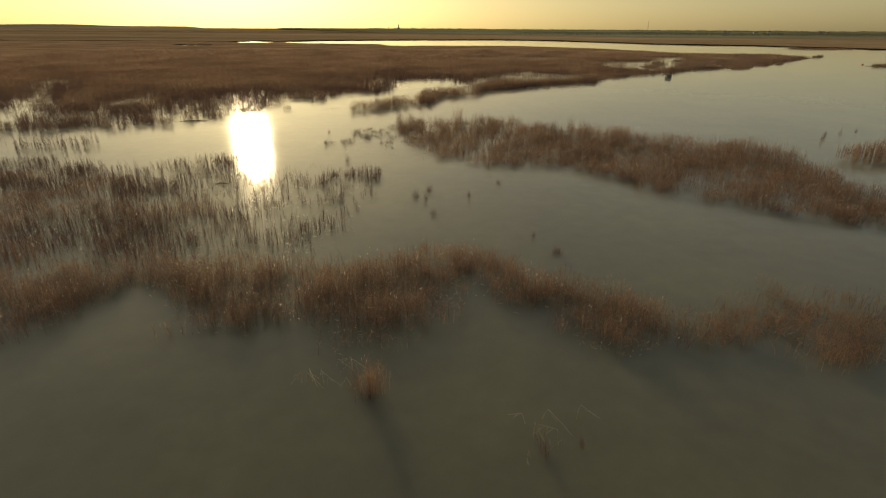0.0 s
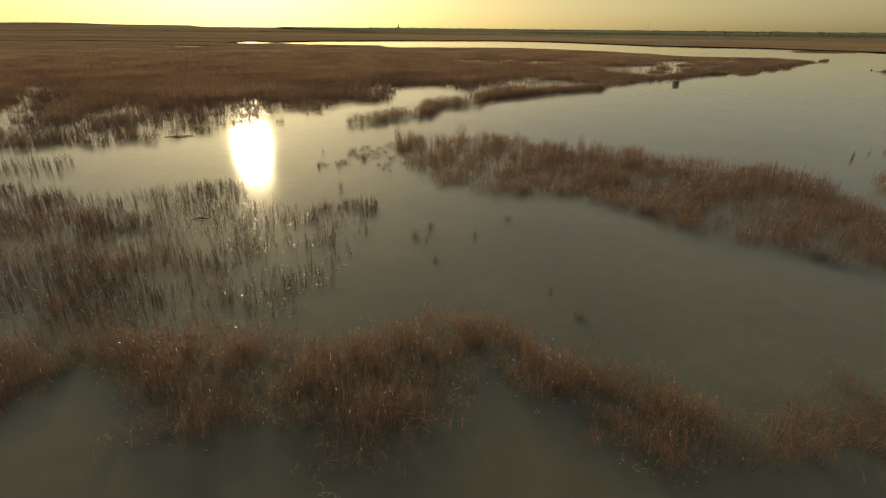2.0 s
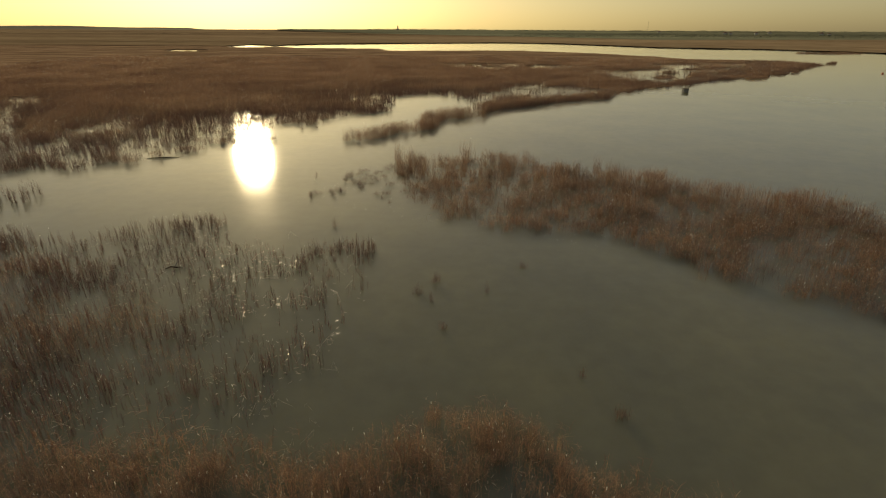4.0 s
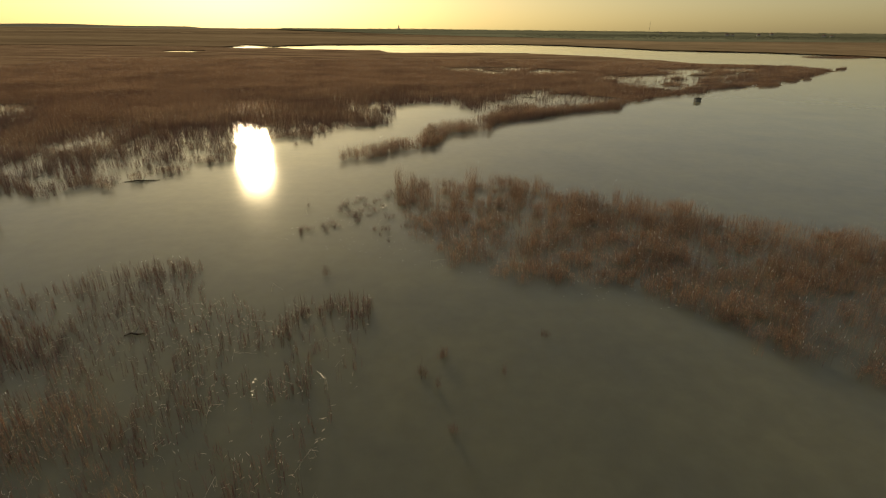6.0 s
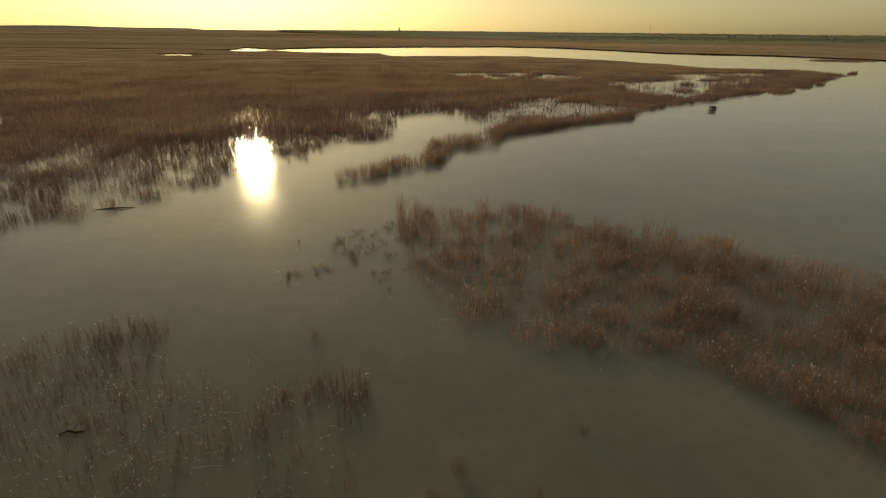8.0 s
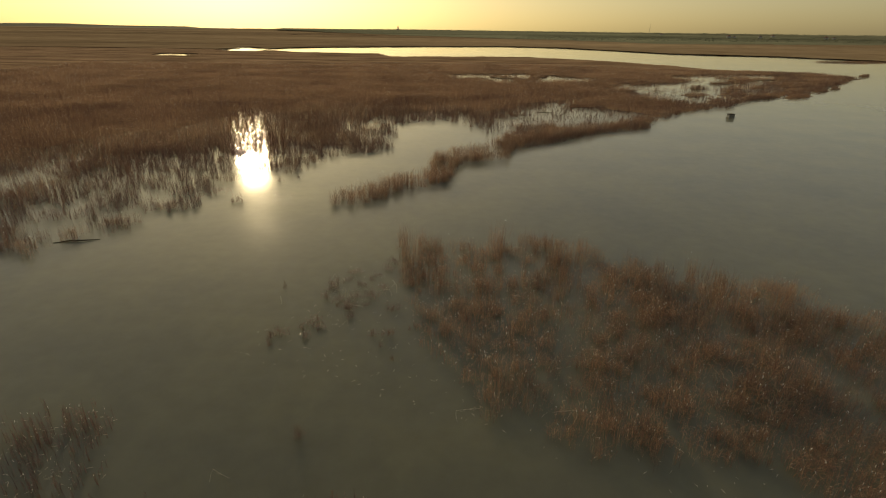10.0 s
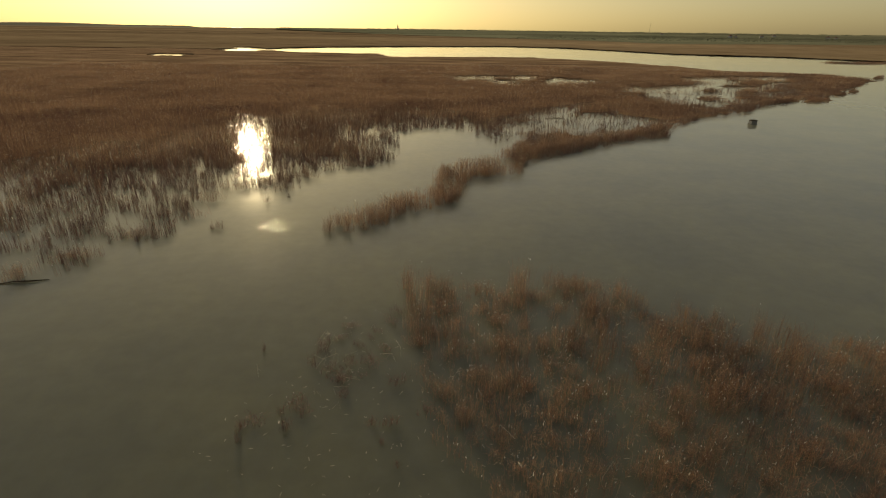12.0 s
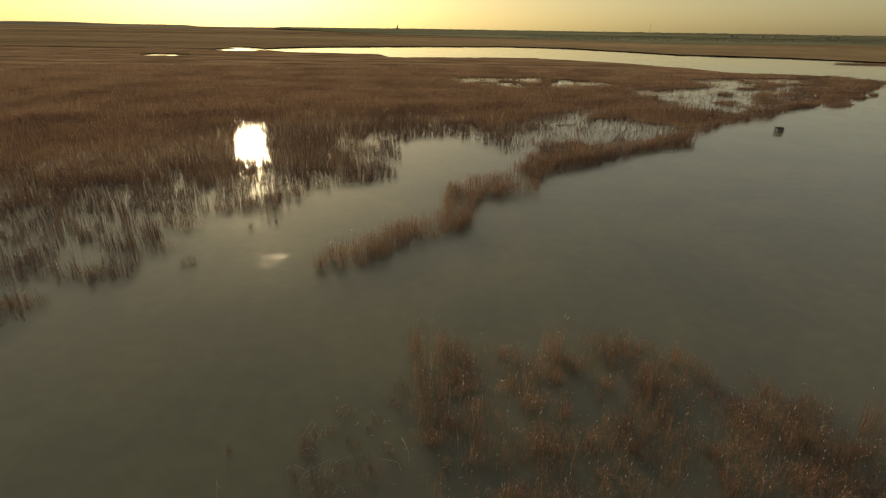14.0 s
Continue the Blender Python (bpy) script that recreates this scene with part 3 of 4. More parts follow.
WIDE = [(-190, 55)] + MARSH[1:38] + [(165, 295), (140, 298), (60, 330), (-190, 330)]
x, y, d = scatter(WIDE, 30, marsh_keep, marsh_first)
low = (0.9 + 0.35 * ease(d, 3, 18) + 0.4 * (field(x, y, 3.0, 22) - 0.5)) * (0.4 + 0.6 * ease(pools(x, y, 12.0), 0.6, 1.0))
reed_bed("marsh_reeds", x, y, low, "dense brown reeds of the wide marsh along the open water", heads=0.07, head=np.maximum(0.12, 0.0009 * y), leaves=0,
         stem_w=0.00026 * y, lean=0.09, mat=MARSH_REED, far=True)
x, y, d = scatter([(-90, 58)] + MARSH[1:38] + [(165, 295), (140, 250), (60, 200), (-90, 160)], 6.5, fringe_keep, lambda x, y: np.clip(100.0 / np.maximum(y, 100), 0, 1) ** 1.5)
x, y, h = tufts(x, y, 0.75 + 0.65 * field(x, y, 2.0, 27), 7, 0.11)
reed_bed("marsh_fringe", x, y, h, "dark reed tufts thinning out into the water at the marsh's edge", heads=0.03, head=0.12, leaves=0,
         stem_w=np.maximum(0.022, 0.00024 * y), lean=0.07, mat=STALK, far=True)


# ---- clumps ----
def clump(seed_label, stems, radius, height, mat, heads, leaves=4, lean=0.3):
    """One tussock: stems crowd at its heart and lean out at the rim."""
    a = rng.uniform(0, 6.283, stems)
    p1, p2 = rng.uniform(0, 6.283, 2)
    r = radius * rng.random(stems) ** 0.6 * (1 + 0.35 * np.sin(2 * a + p1) + 0.25 * np.sin(3 * a + p2))
    cx, cy = r * np.cos(a), r * np.sin(a)
    h = height * rng.uniform(0.5, 1.1, stems)
    ob = reed_bed("reed_clump", cx, cy, h, seed_label, heads=heads, leaves=leaves, lean=lean, mat=mat, stem_w=0.009, leaf_w=0.010, leaf_len=0.34, head=0.09, kind="thing")
    ob["category"] = "reed clump"
    return ob


def set_down(first, used, x, y, size, group):
    """The clump itself at its first place, copies at the others."""
    m = pose(x, y, 0, 0, 0, rng.uniform(0, 360)) @ Matrix.Diagonal((size * rng.uniform(0.7, 1.5), size * rng.uniform(0.7, 1.5), size * rng.uniform(0.75, 1.1), 1))
    if first.name in used:
        ob = copy_thing(first, m)
    else:
        used.add(first.name)
        first.matrix_basis = m
        ob = first
    ob["group"] = group
    return ob


def clumps_over(poly, count, gap, keep, kinds, group, sizes):
    px, py = zip(*poly)
    placed, used, tries = [], set(), 0
    while len(placed) < count and tries < 60000:
        tries += 1
        qx, qy = rng.uniform(min(px), max(px)), rng.uniform(min(py), max(py))
        d = float(inside(poly, np.array([qx]), np.array([qy]))[0])
        if d < 0.3 or any((qx - a) ** 2 + (qy - b) ** 2 < gap * gap for a, b in placed) or rng.random() > keep(qx, qy):
            continue
        placed.append((qx, qy))
        set_down(kinds[len(placed) % len(kinds)], used, qx, qy, rng.uniform(*sizes), group)


def kinds_of(label, mats, n, height, heads, stems=110, radius=0.9, lean=0.17):
    return [clump(label, int(stems * rng.uniform(0.7, 1.3)), radius * rng.uniform(0.7, 1.3), height * rng.uniform(0.85, 1.15), mats[k % len(mats)], heads, 3, lean) for k in range(n)]


clumps_over([(-20, 19)] + NEAR_BED[1:33] + [(-20, 28)], 60, 0.95, lambda x, y: 1.0,
            kinds_of("bushy rust-brown dry reed clump in shallow water", [RUST], 5, 0.85, 0.04, 75), "clumps of the near reed bed", (0.8, 1.25))
clumps_over(RUST_BED, 22, 1.2, lambda x, y: 1.0,
            kinds_of("low orange-brown collapsed reed clump in dark water", [RUST], 3, 0.65, 0.02, 90, 0.9, 0.3), "clumps of the low rust bed", (0.8, 1.3))
clumps_over([p for p in BANK if p[0] < 44], 84, 1.5, lambda x, y: channel(x, y) * (0.55 if x < 8 else (1.0 if x < 26 else 0.4)),
            kinds_of("dense brown reed clump with pale seed heads on the bank", [RUST], 6, 0.75, 0.07, 110, 0.75, 0.22), "clumps of the reed bank", (0.75, 1.2))
clumps_over(SPIT, 40, 1.3, lambda x, y: 1.0 if y < 118 else 0.8,
            kinds_of("upright brown reed clump on the narrow spit", [RUST], 4, 1.25, 0.03, 100, 0.8, 0.14), "clumps of the spit", (0.65, 1.0))
TUFTS = [(-12.8, 67.4), (-11.9, 59.9), (-9.9, 60.8), (-9.5, 65.8), (-7.8, 64.3), (-7.5, 68), (-5.2, 59.7), (-4.4, 58.3), (-6.6, 68.7),
         (-8.4, 52.2), (-3.5, 61.6), (-8.5, 70.1), (-23.5, 87.9), (-22.9, 88.1), (-20.6, 96.3), (-18.6, 97.9), (-12.4, 87.3),
         (-12.1, 60.8), (-10.4, 61.8), (-5.8, 61), (-3.2, 62), (-8.6, 64.7), (-2.7, 16.7), (-3.2, 17.2), (3.0, 13.8), (4.3, 14),
         (6.2, 32), (7.1, 29.3), (-0.4, 42), (-1.5, 40.5), (2.7, 40.5), (-0.7, 39.5), (-0.1, 36.4), (5.5, 44), (2, 143), (-11, 117), (-20, 102)]
small = [clump("small dark tuft of reed stalks alone in open water", 40 + 8 * k, 0.25 + 0.06 * k, 1.1, STALK, 0.03, leaves=1, lean=0.08) for k in range(5)]
started = set()
for k, (qx, qy) in enumerate(TUFTS):
    set_down(small[k % 5], started, qx, qy, rng.uniform(0.7, 1.15) * (1.2 if qy > 80 else (0.7 if qy > 58 else 1.0)), "lone tufts in open water")

LOW = [(-9.3, 68.0), (-7.9, 70.0), (-7.1, 67.7), (-7.5, 66.0), (-7.8, 64.7), (-6.6, 64.8), (-11.6, 61.2), (-9.9, 62.6), (-4.9, 61.0), (-2.9, 62.0), (-8.6, 65.6),
       (-7.5, 63.2), (-9.3, 62.0), (-9.3, 67.3), (-7.9, 65.5), (-6.3, 66.0), (-8.4, 68.6), (-6.2, 69.4), (-5.4, 70.6), (-5.6, 67.4), (-4.6, 64.2), (-5.0, 71.8)]
low_tufts = [clump("low spreading brown reed tuft beside the bank", 40 + 8 * k, 0.40, 0.55, STALK, 0.10, leaves=2, lean=0.25) for k in range(3)]
started = set()
for k, (qx, qy) in enumerate(LOW):
    set_down(low_tufts[k % 3], started, qx, qy, rng.uniform(0.7, 1.2), "low tufts beside the bank")

RIM = [(-4.4, 75.3), (-2.8, 75.5), (-1.8, 75.6), (0.9, 74.7), (3.9, 74.7), (6.9, 75.7), (8.2, 75.6), (9.4, 75.5), (10.9, 73.9), (11.8, 72.5), (14.7, 71.2), (16.1, 69.8),
       (17.9, 68.3), (19.8, 67.6), (23.0, 67.2), (24.2, 66.2)]
rim = kinds_of("tall orange-brown reed clump at the rim of the bank", [RUST], 4, 1.5, 0.05, 170, 0.8)
started = set()
for k, (qx, qy) in enumerate(RIM):
    set_down(rim[k % 4], started, qx, qy, rng.uniform(0.85, 1.15), "rim of the reed bank")
TIP = [(-12.4, 87.3), (-10.6, 87.4), (-9, 87.8), (-8.2, 89.2), (-7.2, 89.2), (-7.0, 91), (-5.8, 92.4), (-4.2, 93.4), (-3.0, 94.3), (-1.6, 95.4), (-0.2, 96.8), (0.6, 99.5), (1, 102)]
tip = kinds_of("spiky brown reed clump at the tip of the spit", [RUST], 3, 1.35, 0.03, 90, 0.65, 0.12)
started = set()
for k, (qx, qy) in enumerate(TIP):
    set_down(tip[k % 3], started, qx, qy, rng.uniform(0.9, 1.2), "tip of the spit")
FRINGE = [(-62, 67), (-50.3, 68.5), (-46, 70.5), (-38.6, 70.5), (-35.9, 74), (-30.5, 76.4), (-26.7, 84), (-25.6, 91.4), (-22, 97.5), (-18.4, 101), (-16, 108), (-12, 112.8),
          (-8, 117), (-12, 121), (-22, 112), (-29, 98), (-34, 86), (-42, 78), (-62, 76)]
clumps_over(FRINGE, 30, 1.9, lambda x, y: 1.0, kinds_of("dark upright reed clump at the marsh's ragged edge", [MARSH_REED], 4, 1.05, 0.03, 110, 0.8, 0.1), "clumps of the marsh edge", (0.8, 1.3))
sole = clump("bushy rust-brown reed clump alone before the near bed", 150, 0.6, 1.25, RUST, 0.03, 3, 0.16)
sole.matrix_basis = pose(-2.6, 16.9, 0)
upright = clump("thin dark upright reed stalks alone in open water", 22, 0.14, 1.0, STALK, 0.0, leaves=1, lean=0.03)
upright.matrix_basis = pose(47.2, 63.0, 0)
upright["group"] = "lone tufts in open water"
POSTS = [(48.6, 64.5), (49.8, 66.0), (52, 66.4), (55.3, 68)]
for qx, qy in POSTS:
    copy_thing(upright, pose(qx, qy, 0, 0, 0, rng.uniform(0, 360)) @ Matrix.Diagonal((1.0, 1.0, rng.uniform(0.7, 1.1), 1)))


# ---- small things ----
def tube(points, radii, sides=6):
    """A bent tapering rod through some points, as vertices and faces."""
    vs, fs = [], []
    pts = [Vector(p) for p in points]
    for k, p in enumerate(pts):
        way = (pts[min(k + 1, len(pts) - 1)] - pts[max(k - 1, 0)]).normalized()
        u = way.orthogonal().normalized()
        w = way.cross(u)
        for j in range(sides):
            a = 6.2832 * j / sides
            vs.append(p + (u * math.cos(a) + w * math.sin(a)) * radii[k])
    for k in range(len(pts) - 1):
        for j in range(sides):
            fs.append((k * sides + j, k * sides + (j + 1) % sides, (k + 1) * sides + (j + 1) % sides, (k + 1) * sides + j))
    fs += [tuple(range(sides - 1, -1, -1)), tuple(range((len(pts) - 1) * sides, len(pts) * sides))]
    return vs, fs


def solid(name, pieces, mat):
    """One mesh of several rods or boxes, each (vertices, faces)."""
    me = bpy.data.meshes.new(name)
    vs, fs = [], []
    for v, f in pieces:
        fs += [tuple(i + len(vs) for i in q) for q in f]
        vs += [tuple(p) for p in v]
    me.from_pydata(vs, [], fs)
    me.materials.append(mat)
    return me


def block(x0, x1, y0, y1, z0, z1, top=1.0):
    cx, cy = (x0 + x1) / 2, (y0 + y1) / 2
    v = [(x, y, z0) for x, y in ((x0, y0), (x1, y0), (x1, y1), (x0, y1))]
    v += [(cx + (x - cx) * top, cy + (y - cy) * top, z1) for x, y in ((x0, y0), (x1, y0), (x1, y1), (x0, y1))]
    return v, [(3, 2, 1, 0), (4, 5, 6, 7), (0, 1, 5, 4), (1, 2, 6, 5), (2, 3, 7, 6), (3, 0, 4, 7)]


def wet_material():
    m, nd, lk, out = material("wet_straw")
    d = nd.new("ShaderNodeBsdfPrincipled")
    d.inputs["Roughness"].default_value = 0.28
    n = noise_node(nd, lk, 9.0, 3.0)
    r = ramp(nd, [(0.35, (0.42, 0.33, 0.22)), (0.65, (0.70, 0.59, 0.44))])
    lk.new(n.outputs["Fac"], r.inputs[0])
    lk.new(r.outputs[0], d.inputs["Base Color"])
    lk.new(d.outputs[0], out.inputs["Surface"])
    return m


WET = wet_material()


def broken_reed(length, bend):
    """A snapped stalk: its foot in the water, its upper half fallen over, with a torn leaf."""
    stalk = solid("stalk", [tube([(0, 0, -0.1), (0.03, 0, 0.35), (0.10, 0.02, 0.62), (0.12 + length * 0.6, 0.1, 0.62 - bend), (0.12 + length, 0.16, 0.50 - bend * 1.2)],
                                 [0.009, 0.009, 0.008, 0.007, 0.004], 5)], WET)
    ob = tagged(new("broken_reed", stalk), "snapped straw-coloured reed stalk lying over the water", "reed stalk", "broken reeds")
    leaf = solid("leaf", [tube([(0.3, 0.02, 0.55 - bend * 0.4), (0.42, 0.12, 0.5 - bend * 0.5), (0.5, 0.28, 0.3 - bend * 0.3)], [0.006, 0.008, 0.002], 3)], WET)
    part("leaf", leaf, ob)
    return ob


broken = [broken_reed(0.8, 0.3), broken_reed(1.2, 0.15), broken_reed(0.5, 0.42)]
SNAPPED = [(-7.9, 63.2), (-4.6, 66.7), (-8.1, 66.4), (-7.9, 69.4), (-8.7, 66.1), (-7.5, 65.1), (-5.3, 17.5), (-4.7, 17.9), (-4.0, 18.7),
           (-3.5, 18.2), (-4.3, 17.3), (2.9, 14.7), (4.5, 15.3), (3.7, 14.1), (13.8, 22.3), (12.4, 21.6), (-4.9, 66.2), (-9.2, 67.4), (-6.7, 69.9), (-12.6, 65.5),
           (1.9, 66.5), (-11.6, 49.7), (-5.8, 35.1), (-7.6, 35.6), (-7.1, 43.6)]
NEAR_SNAPPED = [(rng.uniform(-5.4, -3.0), rng.uniform(16.8, 18.9)) for _ in range(9)] + [(rng.uniform(2.6, 4.8), rng.uniform(13.6, 15.4)) for _ in range(7)] + [(rng.uniform(-10, -6.5), rng.uniform(62, 70)) for _ in range(14)]
for k, (qx, qy) in enumerate(SNAPPED + NEAR_SNAPPED + [(rng.uniform(-22, -5), rng.uniform(27, 48)) for _ in range(120)] + [(rng.uniform(-2, 20), rng.uniform(52, 70)) for _ in range(26)]):
    m = pose(qx, qy, rng.uniform(-0.1, 0.1), rng.uniform(-15, 15), rng.uniform(-15, 15), rng.uniform(0, 360)) @ Matrix.Scale(rng.uniform(0.6, 1.0), 4)
    if k < 3:
        broken[k].matrix_basis = m
    else:
        copy_thing(broken[k % 3], m)


def floating_litter(name, places, label):
    """Torn wet leaves and straws lying almost flat on the water."""
    qx, qy = places
    n = len(qx)
    a, ln, wd = rng.uniform(0, 6.283, n), rng.uniform(0.03, 0.14, n), rng.uniform(0.008, 0.016, n)
    tilt, roll = rng.normal(0, 0.09, n), rng.normal(0, 0.09, n)
    v = np.zeros((n, 6, 3))
    for k, f in enumerate((-1.0, 0.1, 1.0)):
        for j, w in ((0, -1), (1, 1)):
            w = w * wd * (1.0 if k == 1 else 0.45)
            v[:, 2 * k + j, 0] = qx + np.cos(a) * ln * f - np.sin(a) * w
            v[:, 2 * k + j, 1] = qy + np.sin(a) * ln * f + np.cos(a) * w
            v[:, 2 * k + j, 2] = 0.035 + tilt * ln * f + roll * w + (0.01 if k == 1 else 0.0)
    b = np.arange(n)[:, None] * 6
    tagged(new(name, mesh_from(name, v.reshape(-1, 3), np.concatenate([b + np.array([[0, 1, 3, 2]]), b + np.array([[2, 3, 5, 4]])]), WET)), label, "plant litter", kind="stuff")


lx, ly, _ = scatter(THIN_FIELD, 6.0, lambda x, y, d: 0.15 + 0.85 * ease(field(x, y, 2.6, 14), 0.4, 0.7))
floating_litter("floating_litter", (lx, ly), "torn wet reed leaves floating among thin stalks")
lx, ly, _ = scatter(NEAR_BED, 4.0, lambda x, y, d: np.ones(x.shape))
floating_litter("bed_litter", (lx, ly), "torn wet reed leaves floating round the near bed")
lx, ly, _ = scatter([(-14, 59), (-9, 71), (-3, 76), (9, 76), (22, 66), (14, 46), (-1, 53)], 1.1, lambda x, y, d: np.ones(x.shape))
floating_litter("bank_litter", (lx, ly), "torn wet reed leaves floating round the bank")


def floating_hide(x, y):
    """A low timber hide on a raft, roofed with reed."""
    hide = tagged(new("floating_hide"), "small dark timber hide floating on the lake", "hide")
    part("raft", solid("raft", [block(-1.08, 1.08, -0.7, 0.7, -0.15, 0.14)], WOOD), hide)
    part("wall", solid("wall", [block(-1.0, 1.0, -0.62, -0.56, 0.14, 1.0), block(-1.0, 1.0, 0.56, 0.62, 0.14, 1.0), block(0.94, 1.0, -0.56, 0.56, 0.14, 1.0)], WOOD), hide)
    part("end_panel", solid("end_panel", [block(-1.02, -0.94, -0.56, 0.56, 0.14, 0.95)], PLASTER), hide, "pale end panel")
    part("roof", solid("roof", [block(-1.06, 1.06, -0.7, 0.7, 1.0, 1.2, 0.85)], MAT_MUD), hide, "dark thatch")
    hide.matrix_basis = pose(x, y, 0, 0, 0, 12) @ Matrix.Diagonal((0.7, 0.7, 0.75, 1))
    return hide


floating_hide(66.6, 151)


def fallen_log(x, y, length, turn, girth=1.0):
    log = tagged(new("drift_mat", solid("drift_mat", [tube([(-length / 2, 0, 0.02), (-length / 6, 0.12, 0.09), (length / 5, -0.05, 0.10), (length / 2, 0.1, 0.03)], [0.03 * girth, 0.06 * girth, 0.07 * girth, 0.02 * girth], 8)], MAT_MUD)),
                 "dark waterlogged roll of drifted reed at the bed's edge", "driftwood", "drifted reed rolls")
    part("twig", solid("twig", [tube([(0.1, 0, 0.15), (0.3, 0.1, 0.45), (0.35, 0.3, 0.6)], [0.03, 0.02, 0.008], 5)], WOOD), log)
    log.matrix_basis = pose(x, y, 0, 0, 0, turn)


for qx, qy, ln, turn, girth in ((-33.4, 76.6, 3.6, 12, 1.0), (25.3, 156.3, 4.2, 3, 1.0), (-17.8, 118.9, 5.0, -2, 1.0), (-17.9, 44.4, 1.1, 5, 0.8)):
    fallen_log(qx, qy, ln, turn, girth)


def hummock(x, y, length, width, turn):
    """A low mud island with short reeds on it."""
    a = np.linspace(0, 6.2832, 28, endpoint=False)
    rings = []
    for r, z in ((1.0, -0.1), (0.9, 0.05), (0.6, 0.14), (0.25, 0.18)):
        w = 1 + 1.1 * (field(np.cos(a) * 2 + x, np.sin(a) * 2 + y, 1.0, 50) - 0.5)
        rings.append(np.stack([np.cos(a) * r * w * length / 2, np.sin(a) * r * w * width / 2, np.full(28, z)], 1))
    vs = [tuple(p) for ring in rings for p in ring]
    fs = [(k * 28 + j, k * 28 + (j + 1) % 28, (k + 1) * 28 + (j + 1) % 28, (k + 1) * 28 + j) for k in range(3) for j in range(28)]
    fs.append(tuple(range(84, 112)))
    n = int(length * width * 9)
    ang, rad = rng.uniform(0, 6.283, n), np.sqrt(rng.random(n)) * 0.8
    ob = reed_bed("reed_hummock", np.cos(ang) * rad * length / 2, np.sin(ang) * rad * width / 2, 0.8, "low dark reed island in the shallow pool", stem_w=0.05, leaves=1,
                  leaf_w=0.06, leaf_len=0.5, heads=0.0, kind="thing", far=True, mat=MARSH_REED)
    ob["category"], ob["group"] = "reed island", "low islands of the pool"
    part("mud_base", solid("mud_base", [(vs, fs)], MAT_BED), ob, "matted reed litter")
    ob.matrix_basis = pose(x, y, 0, 0, 0, turn)


for qx, qy, ln, wd, turn in ((111, 193, 16, 5, 35), (99, 190, 12, 4, 30), (129, 209, 9, 3.5, 30), (76, 176, 9, 3, 20), (124, 246, 14, 6, 5), (108, 233, 10, 5, 0),
                             (114, 218, 9, 4, 10), (94, 199, 11, 4, 20), (80, 195, 9, 4, 10), (141, 218, 8, 3, 40), (150, 262, 9, 4, 0), (137, 226, 10, 4, 35),
                             (196, 274, 9, 4, 30), (204, 283, 5, 3, 20), (174, 206, 14, 5, 15), (280, 398, 40, 8, -15), (300, 402, 30, 6, -10)):
    hummock(qx, qy, ln, wd, turn)


def buoy(x, y):
    ob = tagged(new("buoy"), "small orange marker buoy floating on the lake", "buoy")
    me = bpy.data.meshes.new("float")
    bm = bmesh.new()
    bmesh.ops.create_icosphere(bm, subdivisions=2, radius=0.38)
    for v in bm.verts:
        v.co.z = v.co.z * 0.9 + 0.1
    bm.to_mesh(me)
    bm.free()
    me.materials.append(BUOY)
    part("float", me, ob)
    part("stick", solid("stick", [tube([(0, 0, 0.3), (0.01, 0, 0.8)], [0.03, 0.02], 6)], WOOD), ob)
    ob.matrix_basis = pose(x, y, 0)


buoy(171.8, 213.8)


# ---- horizon ----
def church(x, y, size, label):
    ob = tagged(new("church"), label, "church")
    part("nave", solid("nave", [block(-9, 9, -5, 5, -3, 8)], STONE), ob)
    part("roof", solid("roof", [block(-9.4, 9.4, -5.4, 5.4, 8, 13, 0.05)], SLATE), ob)
    tower = part("tower", solid("tower", [block(-3, 3, -3, 3, -3, 20)], STONE), ob)
    part("spire", solid("spire", [block(-3.3, 3.3, -3.3, 3.3, 20, 32, 0.04)], SLATE), tower, "slate spire")
    ob.matrix_basis = pose(x, y, 4, 0, 0, 15) @ Matrix.Diagonal((size, size, size, 1))


church(-168, 3400, 0.95, "distant grey church with a pointed spire on the horizon")
church(-228, 3400, 0.45, "distant small grey chapel on the horizon")
church(-92, 3400, 0.42, "distant small grey chapel on the horizon")


def farmhouse(x, y, size):
    ob = tagged(new("farmhouse"), "distant white farmhouse with a tiled roof among fields", "house", "distant farmhouses")
    part("wall", solid("wall", [block(-7, 7, -4, 4, -2, 4.5)], PLASTER), ob)
    roof = part("roof", solid("roof", [block(-7.5, 7.5, -4.6, 4.6, 4.5, 8.5, 0.06)], TILE), ob)
    part("chimney", solid("chimney", [block(2.4, 3.4, -0.5, 0.5, 7, 9.5)], STONE), roof)
    ob.matrix_basis = pose(x, y, 4.5, 0, 0, rng.uniform(-30, 30)) @ Matrix.Diagonal((size, size, size, 1))


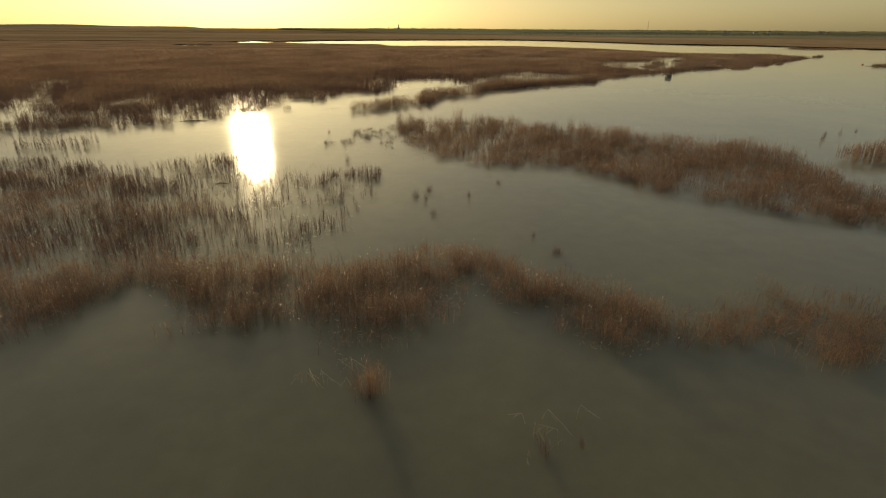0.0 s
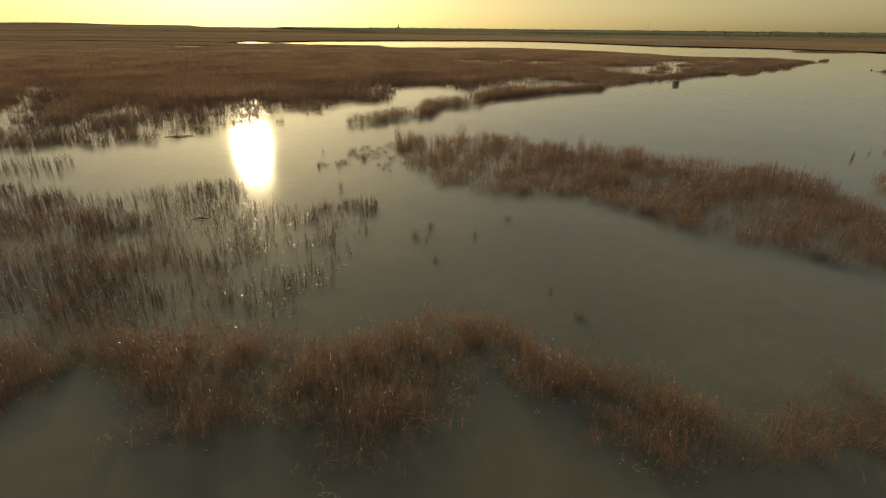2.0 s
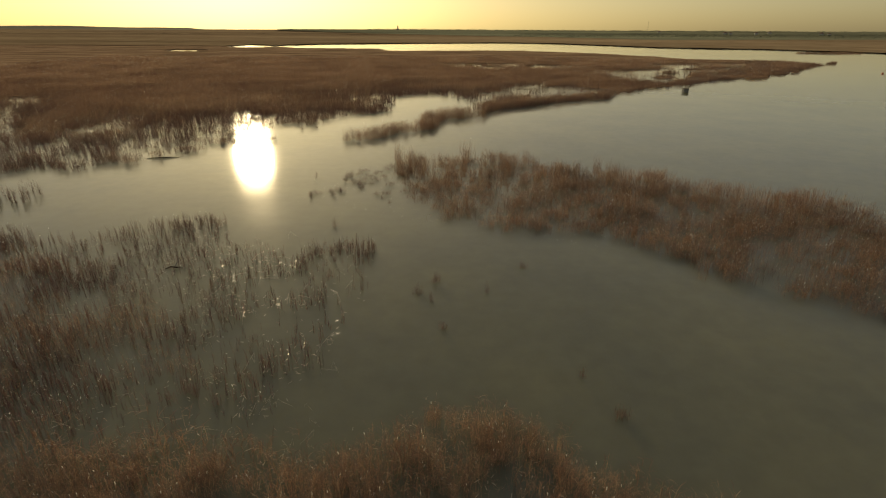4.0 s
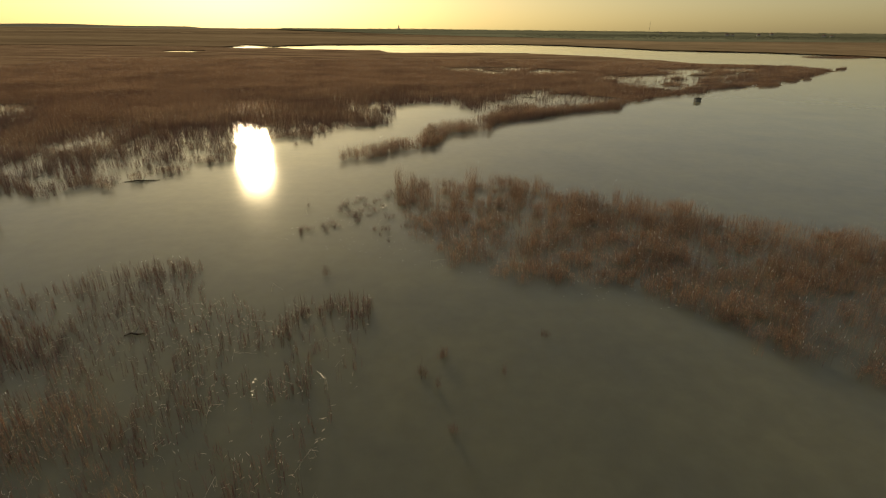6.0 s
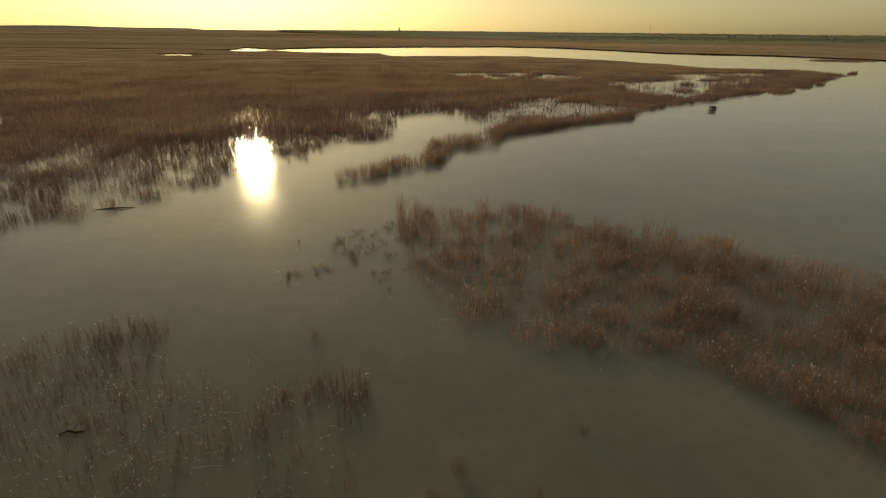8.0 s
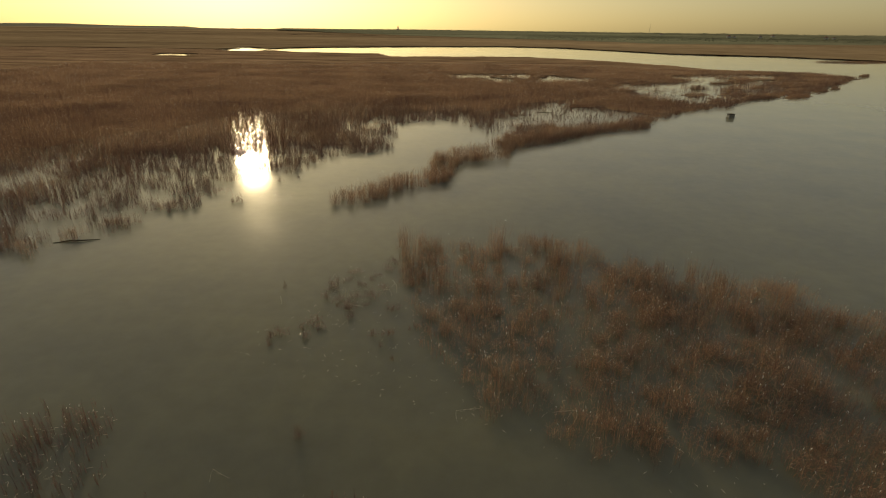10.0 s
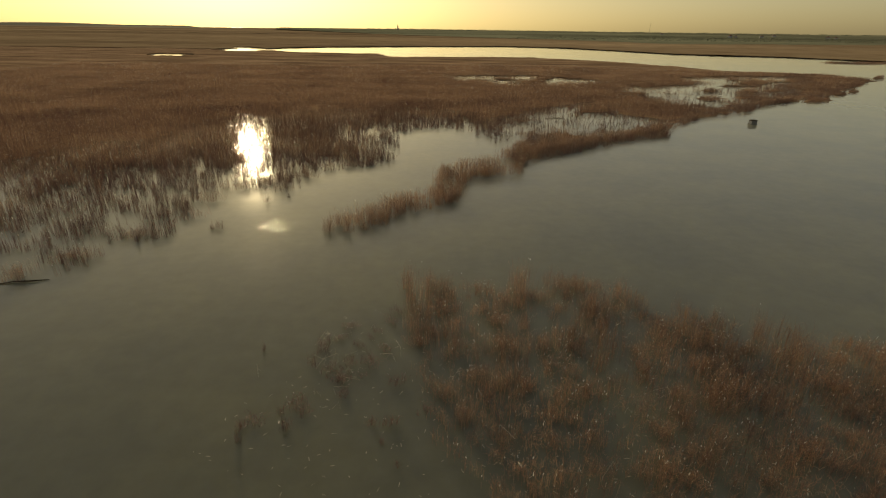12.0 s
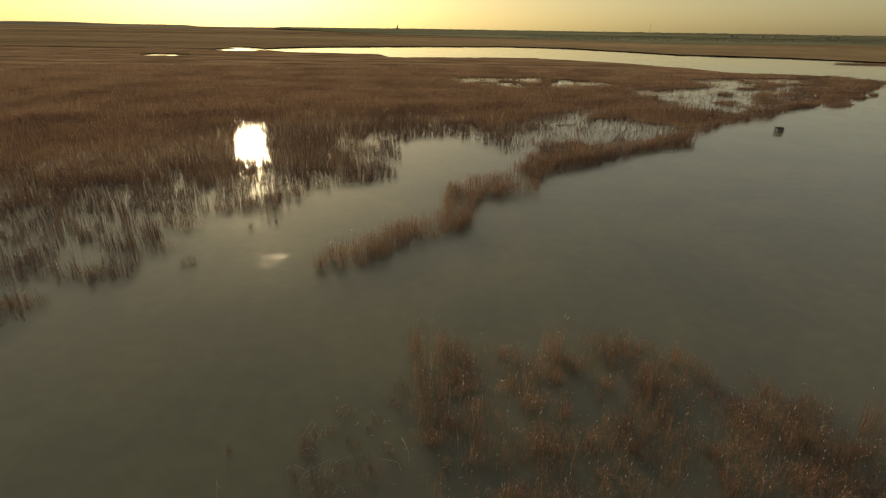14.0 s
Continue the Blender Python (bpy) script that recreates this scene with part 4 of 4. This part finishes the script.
for qx, qy, size in ((-640, 2700, 0.8), (880, 1640, 0.8), (905, 1655, 0.6), (1120, 1570, 0.8), (1150, 1580, 0.6), (1010, 1700, 0.7), (1300, 2100, 0.9), (960, 2300, 0.9)):
    farmhouse(qx, qy, size)
mast = tagged(new("radio_mast"), "thin lattice radio mast far off on the horizon", "mast")
part("shaft", solid("shaft", [tube([(0, 0, 0), (0, 0, 55)], [0.9, 0.4], 6)], STONE), mast)
part("antenna", solid("antenna", [tube([(0, 0, 55), (0, 0, 62)], [0.25, 0.1], 5)], STONE), mast)
mast.matrix_basis = pose(1290, 3250, 4)


def woods():
    """Hedges and copses of the far fields: thousands of small leaf clumps."""
    rows = []
    for _ in range(60):
        hy = 950 * (4300 / 950) ** rng.random()
        slope0 = rng.uniform(0.0, 1.3)
        rows.append((slope0 * hy, hy, rng.uniform(80, 420), rng.uniform(2.0, 4.0)))
    for k in range(26):
        rows.append((-330 + k * 26 + rng.uniform(-9, 9), 3380 + rng.uniform(-20, 20), 22, 6))
    for k in range(60):
        rows.append((-150 + k * 62 + rng.uniform(-20, 20), 4200 + rng.uniform(-60, 60), 60, 5))
    pos, size = [], []
    for hx, hy, ln, high in rows:
        n = int(14 + ln * 0.9)
        u = rng.uniform(-0.5, 0.5, n) * ln
        top = high * (0.5 + 0.8 * field(hx + u, np.full(n, hy), 12.0, 40))
        pos.append(np.stack([hx + u, hy + rng.normal(0, 3, n) + u * 0.1, 3 + 5 * ease(np.full(n, hy), 1200, 3500) * 0.9 + top * rng.random(n)], 1))
        size.append(rng.uniform(1.0, 2.4, n) * high / 7)
    pos, size = np.concatenate(pos), np.concatenate(size)
    n = len(pos)
    v = rng.normal(0, 0.6, (n, 12, 3)) * size[:, None, None] + pos[:, None, :]
    f = (np.arange(n)[:, None, None] * 12 + np.arange(12).reshape(1, 4, 3)).reshape(-1, 3)
    tagged(new("hedge_trees", mesh_from("hedge_trees", v.reshape(-1, 3), f, LEAF)), "dark hedges and small copses of the far fields", "trees", kind="stuff")


woods()
